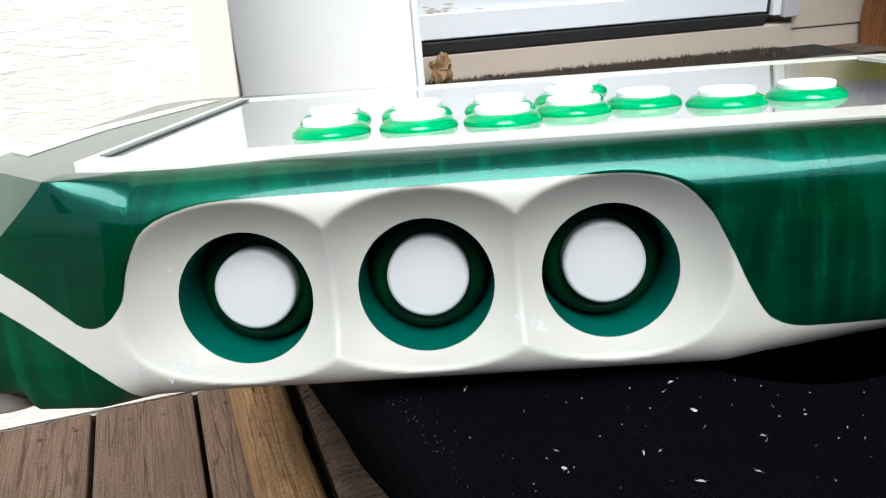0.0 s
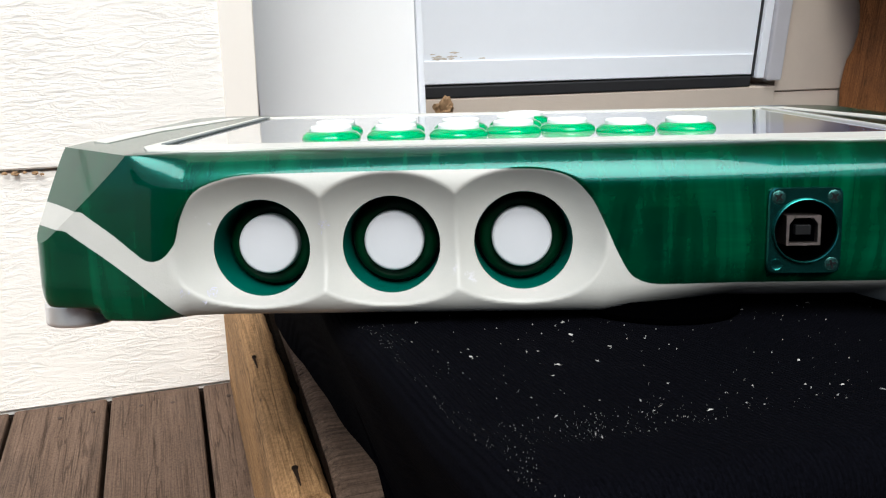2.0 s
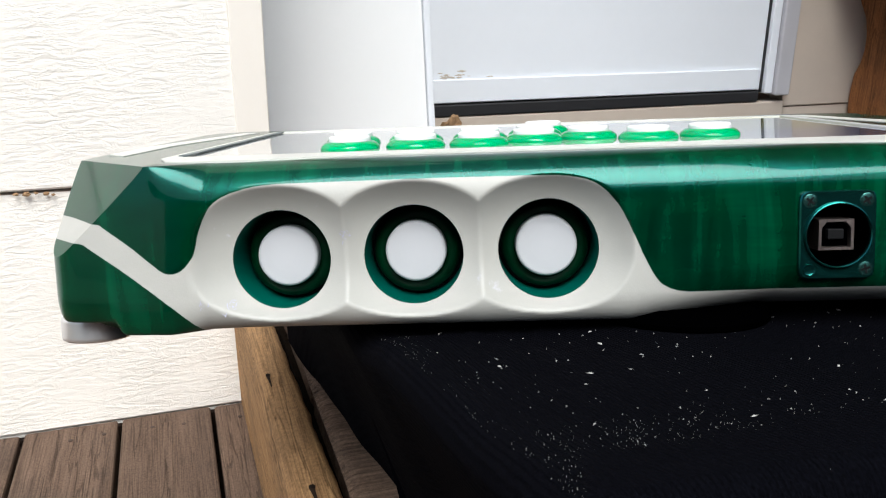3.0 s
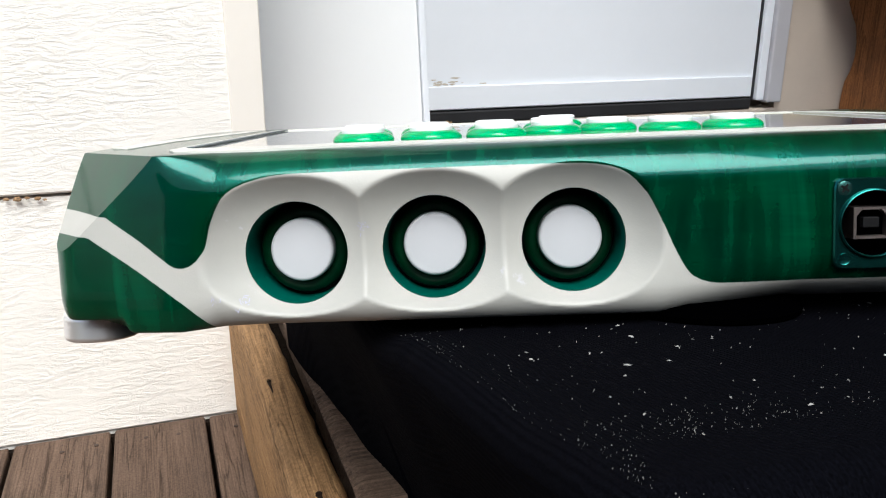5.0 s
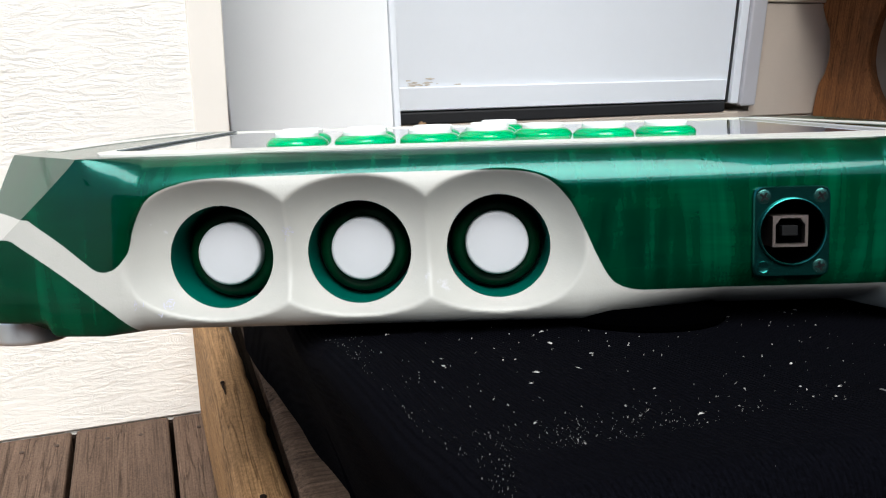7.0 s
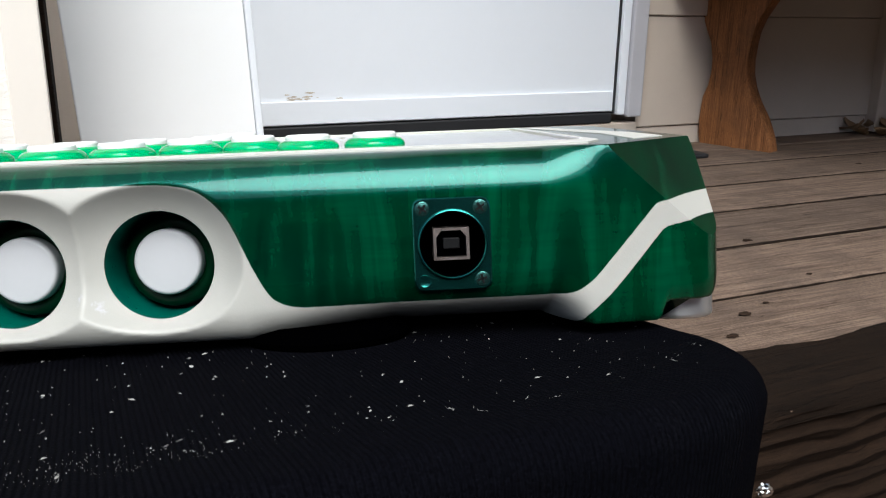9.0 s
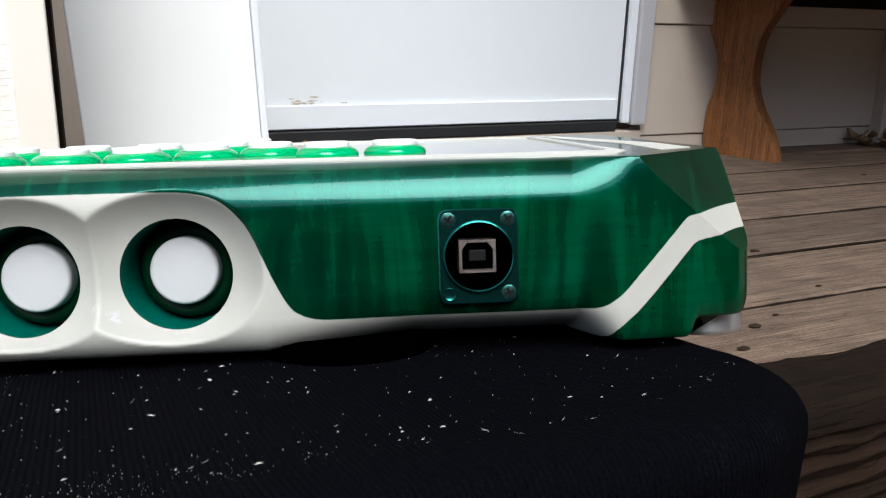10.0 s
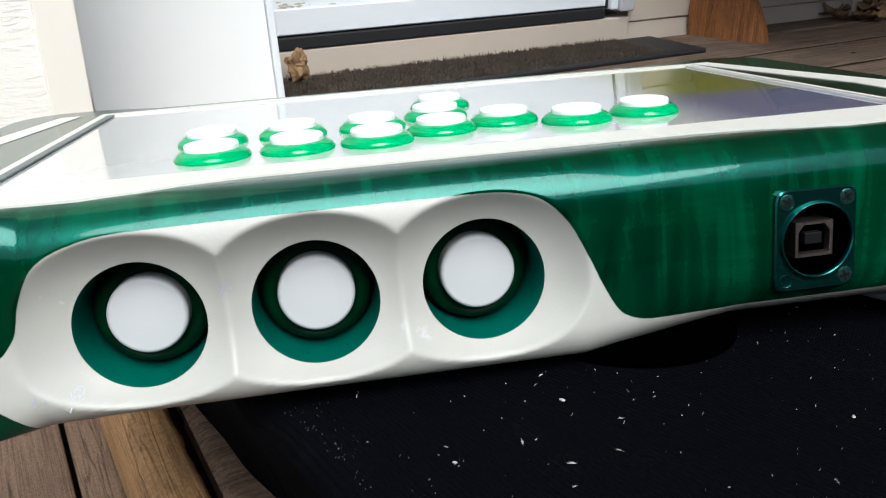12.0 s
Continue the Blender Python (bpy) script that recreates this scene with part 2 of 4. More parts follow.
TRIM = plain("cream_trim_paint", (0.80, 0.74, 0.675), 0.55, var=0.05, scale=20, bump_d=0.001)
WHITE = plain("white_door_paint", (0.84, 0.87, 0.92), 0.4, var=0.04, scale=12, bump_s=0.1)
PANEL_WHITE = plain("white_board_paint", (0.92, 0.925, 0.93), 0.5, var=0.04, scale=14, bump_s=0.1)
FRAME_GREY = plain("grey_aluminium_frame", (0.5, 0.49, 0.52), 0.5, 0.0, var=0.08, scale=40)
DECK_GREY = wood("weathered_deck", (0.072, 0.046, 0.033), (0.200, 0.136, 0.100), "Y", 0.85, bump_d=0.003)
DECK_UP = wood("weathered_landing", (0.078, 0.052, 0.040), (0.285, 0.208, 0.160), "X", 0.85, bump_d=0.003, stain_amount=0.6)
RAIL = wood("tan_lumber", (0.150, 0.080, 0.036), (0.58, 0.345, 0.165), "Y", 0.75, bump_d=0.0015)
END_WOOD = wood("ridged_end_wood", (0.055, 0.034, 0.024), (0.27, 0.185, 0.135), "X", 0.85, bump_d=0.002)
# Dark old wood; also the painted shade of nose strip and stretcher.
DARK_WOOD = wood("weathered_shaded_wood", (0.006, 0.0034, 0.0020), (0.022, 0.0122, 0.0072), "X", 0.9, stain=(0.006, 0.004, 0.003), bump_d=0.004)
# Fascia wood toned down: the shade on its front is in the colour.
FASCIA = wood("red_brown_fascia_shaded", (0.007, 0.0037, 0.0022), (0.031, 0.0172, 0.0102), "X", 0.9, stain=(0.008, 0.005, 0.004), bump_d=0.004)
BENCH = wood("orange_stained_wood", (0.115, 0.045, 0.018), (0.50, 0.215, 0.085), "Z", 0.6, bump_d=0.002, stain_amount=0.5)
COIR = plain("dark_coir", (0.085, 0.060, 0.042), 0.95, var=0.5, scale=150, bump_s=0.9, bump_d=0.004)
LEAF = plain("dry_leaf", (0.30, 0.18, 0.09), 0.8, var=0.45, scale=60)
FOIL = plain("crumpled_foil", (0.75, 0.75, 0.77), 0.2, 1.0, var=0.1, scale=300)
SOIL = plain("bare_ground", (0.16, 0.14, 0.09), 0.95, var=0.4, scale=4, bump_s=0.6, bump_d=0.02)
CEILING = plain("unseen_ceiling_paint", (0.62, 0.58, 0.52), 0.7, var=0.1, scale=10)
GRIT = plain("dark_grit", (0.016, 0.010, 0.007), 0.95, var=0.5, scale=200, spec=0.1)
BARK = plain("dry_bark", (0.030, 0.018, 0.012), 0.9, var=0.5, scale=150, spec=0.1)
RUST = plain("rusty_nail", (0.05, 0.028, 0.018), 0.8, var=0.4, scale=300)


# ---- mesh helpers ----
def mesh_from(name, verts, faces, material, smooth=True, parent=None, label=""):
    me = bpy.data.meshes.new(name)
    me.from_pydata([tuple(v) for v in verts], [], faces)
    me.materials.append(material)
    me.update()
    if smooth:
        me.polygons.foreach_set("use_smooth", [True] * len(me.polygons))
    ob = new(name, me)
    if parent:
        ob.parent = parent
    return tagged(ob, label)


def part(name, bm, material, parent=None, label="", smooth=False, angle=35):
    bmesh.ops.recalc_face_normals(bm, faces=bm.faces)
    if smooth:
        for f in bm.faces:
            f.smooth = True
        for e in bm.edges:
            if len(e.link_faces) == 2 and e.calc_face_angle(0) > radians(angle):
                e.smooth = False
    me = bpy.data.meshes.new(name)
    bm.to_mesh(me)
    bm.free()
    me.materials.append(material)
    ob = new(name, me)
    if parent:
        ob.parent = parent
    return tagged(ob, label)


def block(x0, x1, y0, y1, z0, z1, bevel=0.0, segments=2):
    bm = bmesh.new()
    bmesh.ops.create_cube(bm, size=1)
    for v in bm.verts:
        v.co = ((x0 + x1) / 2 + v.co.x * (x1 - x0), (y0 + y1) / 2 + v.co.y * (y1 - y0), (z0 + z1) / 2 + v.co.z * (z1 - z0))
    if bevel:
        bmesh.ops.bevel(bm, geom=list(bm.edges), offset=bevel, segments=segments, affect="EDGES", profile=0.5)
    return bm


def lathe(profile, n=48, axis="Z", at=(0, 0, 0), close=True):
    """A turned form from (radius, height) pairs."""
    bm = bmesh.new()
    rings = []
    firm = [profile[0]]
    for (r0, h0), (r1, h1) in zip(profile, profile[1:]):
        d = math.hypot(r1 - r0, h1 - h0)
        if d > 0.0024:
            for f in (0.0004 / d, 1 - 0.0004 / d):
                firm.append((r0 + (r1 - r0) * f, h0 + (h1 - h0) * f))
        firm.append((r1, h1))
    for r, h in firm:
        ring = []
        for k in range(n):
            a = 2 * math.pi * k / n
            u, v = r * math.cos(a), r * math.sin(a)
            co = (u, v, h) if axis == "Z" else (u, h, v)
            ring.append(bm.verts.new(Vector(at) + Vector(co)))
        rings.append(ring)
    for a, b in zip(rings, rings[1:]):
        for k in range(n):
            bm.faces.new((a[k], a[(k + 1) % n], b[(k + 1) % n], b[k]))
    if close:
        bm.faces.new(rings[0][::-1])
        bm.faces.new(rings[-1])
    return bm


def prism(outline, z0, z1, bevel=0.0):
    """An upright slab from an outline in plan."""
    bm = bmesh.new()
    lo = [bm.verts.new((x, y, z0)) for x, y in outline]
    hi = [bm.verts.new((x, y, z1)) for x, y in outline]
    n = len(outline)
    bm.faces.new(lo[::-1])
    top = bm.faces.new(hi)
    for k in range(n):
        bm.faces.new((lo[k], lo[(k + 1) % n], hi[(k + 1) % n], hi[k]))
    if bevel:
        bmesh.ops.bevel(bm, geom=list(top.edges), offset=bevel, segments=2, affect="EDGES", profile=0.5)
    return bm


def thing(name, label, category, m=None, group="", kind=""):
    ob = new(name)
    if m is not None:
        ob.matrix_world = m
    return tagged(ob, label, category, group, kind)


# ---- setting ----
LOW, LANDING, WALL_L, WALL_R = -0.31, -0.153, 0.586, 1.08

ground = part("ground", block(-400, 400, -400, 400, -1.3, -1.0), SOIL)
tagged(ground, "bare brown earth around the porch", "ground", kind="structure")


def shared_boards(name, boards, material, parent, bevel=0.004, seed=1):
    """Boards of one size share a mesh; each is an object of its own."""
    made = {}
    rng = random.Random(seed)
    for x0, x1, y0, y1, z0, z1 in boards:
        key = (round(x1 - x0, 4), round(y1 - y0, 4), round(z1 - z0, 4))
        if key not in made:
            ob = part(name, block(0, key[0], 0, key[1], 0, key[2], bevel), material, parent)
            made[key] = ob.data
        else:
            ob = new(name, made[key])
            ob.parent = parent
        ob.location = (x0, y0, z0 + rng.uniform(-0.0012, 0.0012))
    return made


# Unseen fence, added so that the lacquer has something dark to reflect.
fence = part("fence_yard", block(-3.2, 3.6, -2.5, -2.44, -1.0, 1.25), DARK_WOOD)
tagged(fence, "unseen dark fence added behind the camera to darken reflections", "fence", kind="structure")

# left wall with one lap seam, corner trim and the return behind it
wall_left = part("wall_left", block(-2.4, -0.15, WALL_L + 0.02, WALL_L + 0.12, -1.0, 2.6), SIDING_SMOOTH)
tagged(wall_left, "cream house wall behind the lap siding", "wall", kind="structure")


def lap_board(x0, x1, z0, z1, y, material, parent, lip=0.010):
    """A lap siding course, thicker at its lower edge."""
    bm = bmesh.new()
    prof = [(y + 0.03, z0), (y - lip * 0.35, z0), (y - lip * 0.5, z0 + 0.002), (y - 0.001, z1), (y + 0.03, z1)]
    a = [bm.verts.new((x0, py, pz)) for py, pz in prof]
    b = [bm.verts.new((x1, py, pz)) for py, pz in prof]
    for k in range(len(prof)):
        j = (k + 1) % len(prof)
        bm.faces.new((a[k], a[j], b[j], b[k]))
    bm.faces.new(a)
    bm.faces.new(b[::-1])
    return part("siding_course", bm, material, parent)


for z0, z1 in ((LOW - 0.3, LOW), (LOW, -0.0706), (-0.067, 0.176), (0.178, 0.42), (0.422, 0.665)):
    lap_board(-2.4, -0.1505, z0, z1, WALL_L, SIDING, wall_left)

corner_trim = part("trim_corner", block(-0.1505, -0.1190, WALL_L - 0.006, WALL_L + 0.03, LOW, 2.6, 0.0015), TRIM)
tagged(corner_trim, "cream painted corner trim board on the siding wall", "trim", kind="structure")
wall_return = part("wall_return", block(-0.15, -0.13, WALL_L + 0.03, WALL_R, LANDING, 2.6), SIDING_SMOOTH)
tagged(wall_return, "cream return wall beside the doorway", "wall", kind="structure")

# door wall
wall_door = part("wall_door", block(-0.15, 3.4, WALL_R + 0.03, WALL_R + 0.14, -1.0, 2.6), SIDING_SMOOTH)
tagged(wall_door, "beige house wall around the white door", "wall", kind="structure")
for z0, z1 in ((LANDING - 0.002, -0.118), (-0.116, 0.094), (0.096, 0.306), (0.308, 0.52), (0.522, 0.73)):
    lap_board(0.905, 3.4, z0, z1, WALL_R, SIDING_SMOOTH, wall_door)

door = part("door_1", block(0.0, 0.848, WALL_R - 0.006, WALL_R + 0.02, -0.083, 2.0, 0.002), WHITE)
tagged(door, "closed white storm door above a black sweep", "door", kind="structure")
part("kick_plate", block(0.0, 0.842, WALL_R - 0.011, WALL_R - 0.007, -0.081, -0.043, 0.0015), WHITE, door)
part("door_sweep", block(0.0, 0.842, WALL_R - 0.014, WALL_R + 0.02, -0.103, -0.084, 0.002), RUBBER, door, "black rubber door sweep")
frame_ob = part("door_frame", block(0.851, 0.868, WALL_R - 0.018, WALL_R + 0.03, -0.088, 2.04, 0.002), WHITE)
tagged(frame_ob, "white door jamb with a grey metal edge", "door frame", kind="structure")
part("jamb_edge", block(0.869, 0.902, WALL_R - 0.026, WALL_R + 0.03, -0.092, 2.04, 0.003), FRAME_GREY, frame_ob, "grey jamb edge")
part("jamb_groove", block(0.8475, 0.8512, WALL_R - 0.009, WALL_R + 0.02, -0.086, 2.0), RUBBER, frame_ob, "dark gap along the jamb")
sill = part("threshold", block(0.0, 0.904, WALL_R - 0.012, WALL_R + 0.03, LANDING, -0.104, 0.003), SIDING_SMOOTH)
tagged(sill, "beige painted threshold under the door", "threshold", kind="structure")
corner_post = part("trim_post", block(1.55, 1.585, WALL_R - 0.03, WALL_R + 0.03, LANDING, 2.4, 0.003), SIDING_SMOOTH)
tagged(corner_post, "beige vertical trim strip on the wall", "trim", kind="structure")
# Unseen wall, added to keep sky light off the bench corner.
wall_right = part("wall_right", block(2.75, 2.85, -0.6, 1.1, -1.0, 2.3), SIDING_SMOOTH)
tagged(wall_right, "unseen beige wall added to block sky light from the right", "wall", kind="structure")
# Unseen ceiling, its extent set to shade the bench side of the porch.
ceiling = part("ceiling", block(0.3, 3.4, -1.7, 1.3, 2.3, 2.36), CEILING)
tagged(ceiling, "unseen porch ceiling added to shade the right side", "ceiling", kind="structure")

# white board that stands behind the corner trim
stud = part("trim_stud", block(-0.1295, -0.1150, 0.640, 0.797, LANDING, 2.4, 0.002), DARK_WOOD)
tagged(stud, "dark rough stud in the gap behind the trim", "trim", kind="structure")
board_white = thing("white_board", "white painted board standing upright beside the door", "board")
board_white.matrix_world = pose(0.116, 0.81, -0.02, 0, -3.0, 0)
part("board", block(-0.213, -0.009, -0.010, 0.010, -0.128, 0.150, 0.002), PANEL_WHITE, board_white)
part("board_edge", block(-0.0085, 0.0, -0.014, 0.014, -0.132, 0.150, 0.0015), WHITE, board_white)
part("cap_strip", block(-0.213, 0.0, -0.012, 0.012, 0.1505, 0.1565, 0.001), BLACK, board_white, "dark strip along the top")

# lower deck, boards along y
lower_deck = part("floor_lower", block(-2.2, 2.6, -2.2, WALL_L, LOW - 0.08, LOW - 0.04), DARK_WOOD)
tagged(lower_deck, "weathered grey-brown lower deck of narrow boards", "deck", kind="structure")
boards = []
for k in range(-18, 27):
    x0 = -0.1961 + k * 0.0901
    end = WALL_L - 0.004 if x0 < -0.18 else 0.15
    boards.append((x0 + 0.002, x0 + 0.0901 - 0.002, -2.0, end, LOW - 0.03, LOW))
shared_boards("deck_board", boards, DECK_GREY, lower_deck, 0.003, 3)

# Dark strip added so the board gaps stay dark up to the wall.
part("ledger", block(-2.2, -0.17, WALL_L - 0.012, WALL_L - 0.0055, LOW - 0.04, LOW - 0.003), DARK_WOOD, lower_deck)

# landing, boards along x
landing = part("floor_landing", block(-0.130, 3.2, 0.165, WALL_R + 0.03, LANDING - 0.09, LANDING - 0.045), DARK_WOOD)
tagged(landing, "worn brown porch landing of wide boards", "deck", kind="structure")
boards = []
for y0, y1 in ((0.3165, 0.4513), (0.4513, 0.5865), (0.5865, 0.7215), (0.7215, 0.8565), (0.8565, 0.9915), (0.9915, 1.078)):
    boards.append((-0.130, 3.2, y0 + 0.0035, y1 - 0.0035, LANDING - 0.032, LANDING))
shared_boards("landing_board", boards, DECK_UP, landing, 0.0045, 5)


def nosing_board():
    """The front board, its nose worn down towards the edge."""
    bm = bmesh.new()
    prof = [(0.3153, LANDING - 0.032), (0.3153, LANDING - 0.001), (0.313, LANDING), (0.222, LANDING), (0.205, LANDING - 0.0015), (0.188, LANDING - 0.006),
            (0.172, LANDING - 0.011), (0.160, LANDING - 0.016), (0.154, LANDING - 0.022), (0.153, LANDING - 0.032)]
    n = 120
    rows = []
    for k in range(n + 1):
        x = -0.1295 + 3.32 * (k / n) ** 1.3
        wave = 0.004 * noise.noise((x * 9, 0.3, 0)) + 0.003 * noise.noise((x * 30, 5.1, 0))
        rows.append([bm.verts.new((x, y + (wave if y < 0.23 else 0), z)) for y, z in prof])
    for a, b in zip(rows, rows[1:]):
        for i in range(len(prof)):
            j = (i + 1) % len(prof)
            bm.faces.new((a[i], a[j], b[j], b[i]))
    bm.faces.new(rows[0])
    bm.faces.new(rows[-1][::-1])
    return part("nosing_board", bm, DECK_UP, landing, "worn front board with a rounded nose", smooth=True)


nosing_board()


def joint_dirt(y, seed):
    """Dark grit packed into a joint between two boards, with frayed edges."""
    n = 420
    verts, faces = [], []
    for k in range(n + 1):
        x = -0.09 + 3.2 * (k / n) ** 1.3
        drift = 0.0012 * noise.noise((x * 6, seed, 0))
        lo = 0.0026 + 0.0022 * noise.noise((x * 24, seed, 3)) + 0.0016 * noise.noise((x * 90, seed, 1))
        hi = 0.0026 + 0.0024 * noise.noise((x * 21, seed, 6)) + 0.0018 * noise.noise((x * 80, seed, 2))
        z = LANDING - 0.0002
        verts += [(x, y + drift - max(0.001, lo), z), (x, y + drift, z + 0.0009), (x, y + drift + max(0.001, hi), z)]
    for k in range(n):
        a = k * 3
        faces += [(a, a + 3, a + 4, a + 1), (a + 1, a + 4, a + 5, a + 2)]
    mesh_from("joint_dirt", verts, faces, GRIT, False, landing, "dark grit packed in a board joint")


for k, y in enumerate((0.3165, 0.4513, 0.5865, 0.7215, 0.8565)):
    joint_dirt(y, k * 3.7 + 1.3)


def worn_strip():
    """Shade painted as a dark strip along the nose, with a scalloped inner edge."""
    n = 200
    verts, faces = [], []
    prof = [(0.205, -0.0015), (0.188, -0.006), (0.172, -0.011), (0.160, -0.016), (0.154, -0.022), (0.1525, -0.034)]
    for k in range(n + 1):
        x = -0.100 + 3.23 * (k / n) ** 1.3
        wave = 0.004 * noise.noise((x * 9, 0.3, 0)) + 0.003 * noise.noise((x * 30, 5.1, 0))
        edge = 0.207 + 0.007 * abs(math.sin(x * 21)) + 0.004 * noise.noise((x * 40, 7, 0))
        verts.append((x, edge + wave, LANDING + 0.0007))
        verts += [(x, y + wave - 0.0004, LANDING + z + 0.0008) for y, z in prof]
    m = len(prof) + 1
    for k in range(n):
        for i in range(m - 1):
            a = k * m + i
            faces.append((a, a + m, a + m + 1, a + 1))
    mesh_from("worn_strip", verts, faces, DARK_WOOD, True, landing, "dark strip of painted shade along the nose")


worn_strip()


def grooved_fascia():
    """Old lumber under the nose, its soft grain worn into long wavy ridges."""
    nx, nz = 260, 90
    verts, faces = [], []
    for i in range(nx + 1):
        x = -0.119 + 2.05 * (i / nx) ** 1.4
        for j in range(nz + 1):
            z = LOW + (LANDING - 0.024 - LOW) * j / nz
            w = z + 0.020 * noise.noise((x * 3.4, 1.7, z * 4)) + 0.009 * noise.noise((x * 12, 2.2, z * 22)) + 0.003 * noise.noise((x * 34, 6.2, z * 60))
            ph = (w * 58 + 0.25 * noise.noise((x * 6, 9.1, 0))) % 1.0
            ridge = min(ph / 0.75, (1 - ph) / 0.25)
            y = 0.1600 - 0.0085 * ridge - 0.0012 * noise.noise((x * 25, 3, z * 240))
            verts.append((x, y, z))
    for i in range(nx):
        for j in range(nz):
            a = i * (nz + 1) + j
            faces.append((a, a + nz + 1, a + nz + 2, a + 1))
    ob = mesh_from("fascia_board", verts, faces, FASCIA, True, landing, "weathered fascia with raised grain, darkened as in shade")
    return ob


grooved_fascia()
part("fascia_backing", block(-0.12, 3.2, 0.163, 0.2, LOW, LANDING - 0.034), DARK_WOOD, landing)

def ridged_ends():
    """Ends of the landing boards by the edge board, their grain worn into short cross ridges."""
    nx, ny = 40, 420
    verts, faces = [], []
    for i in range(nx + 1):
        x = -0.1335 + 0.055 * i / nx
        for j in range(ny + 1):
            y = 0.150 + 0.28 * j / ny
            w = y + 0.0016 * noise.noise((x * 60, y * 20, 1.0)) + 0.0012 * noise.noise((x * 18, y * 55, 4.0))
            ridge = abs(((w * 210) % 1.0) - 0.5) * 2
            wear = 0.5 + 0.9 * noise.noise((x * 25, y * 14, 8.0))
            edge = -0.0035 * (1 - min(1.0, (x + 0.1335) / 0.008)) ** 2
            nose = -0.010 * max(0.0, (0.185 - y) / 0.035) ** 1.6
            verts.append((x, y, LANDING + 0.0012 + edge + nose + 0.0019 * ridge * max(0.1, wear)))
    for i in range(nx):
        for j in range(ny):
            a = i * (ny + 1) + j
            faces.append((a, a + ny + 1, a + ny + 2, a + 1))
    mesh_from("ridged_end", verts, faces, END_WOOD, True, landing, "weathered board ends with raised cross grain")


ridged_ends()


# side fascia of the landing: tan lumber, worn
def side_fascia():
    bm = bmesh.new()
    n = 150
    rows = []
    for k in range(n + 1):
        y = 0.152 + (WALL_L - 0.154) * k / n
        w = 0.0007 * noise.noise((y * 22, 1.2, 0)) + 0.0009 * noise.noise((y * 70, 4.2, 0))
        prof = [(-0.166 + 0.006 * (1 - k / n), LOW), (-0.168 + w, LANDING - 0.012), (-0.165 + w, LANDING - 0.003), (-0.161, LANDING + w * 0.5),
                (-0.1415 + w - 0.011 * k / n, LANDING + 0.001), (-0.1370 + w * 1.5 - 0.011 * k / n, LANDING - 0.003), (-0.136 - 0.011 * k / n, LOW)]
        rows.append([bm.verts.new((x, y, z)) for x, z in prof])
    for a, b in zip(rows, rows[1:]):
        for i in range(len(a)):
            j = (i + 1) % len(a)
            bm.faces.new((a[i], a[j], b[j], b[i]))
    bm.faces.new(rows[0])
    bm.faces.new(rows[-1][::-1])
    return part("side_fascia", bm, RAIL, landing, "tan worn lumber edge board", smooth=True, angle=50)


side_fascia()
for x, y, z, q in ((-0.1600, 0.322, LANDING + 0.0012, 0.0014), (-0.1530, 0.178, LANDING + 0.0012, 0.0019)):
    part("nail_hole", lathe([(q, -0.001), (q, 0.0004), (q * 0.3, 0.0006)], 10, "Z", (x, y, z)), GRIT, landing, "dark rusted nail hole")
    streak = [(x - q * 0.8, y), (x + q * 0.2, y - 0.017), (x + q * 0.5, y - 0.017), (x + q * 0.7, y)]
    part("rust_streak", prism(streak, z - 0.0016, z + 0.0001), BARK, landing, "dark streak running from a nail hole")

# ---- black cloth over a block ----
MBOX = pose(0, 0, 0, -11.4664, -2.5876, -20.4810)
UP = MBOX.to_3x3() @ Vector((0, 0, 1))


def cloth_height(x, y):
    z = -(UP.x * x + UP.y * y) / UP.z
    back = max(0.0, min(1.0, (y - 0.05) / 0.05))
    return z * (1 - back) + back * (-0.018) - 0.001 + 0.0012 * noise.noise((x * 22, y * 22, 0.5)) + 0.0006 * noise.noise((x * 60, y * 60, 2.5))


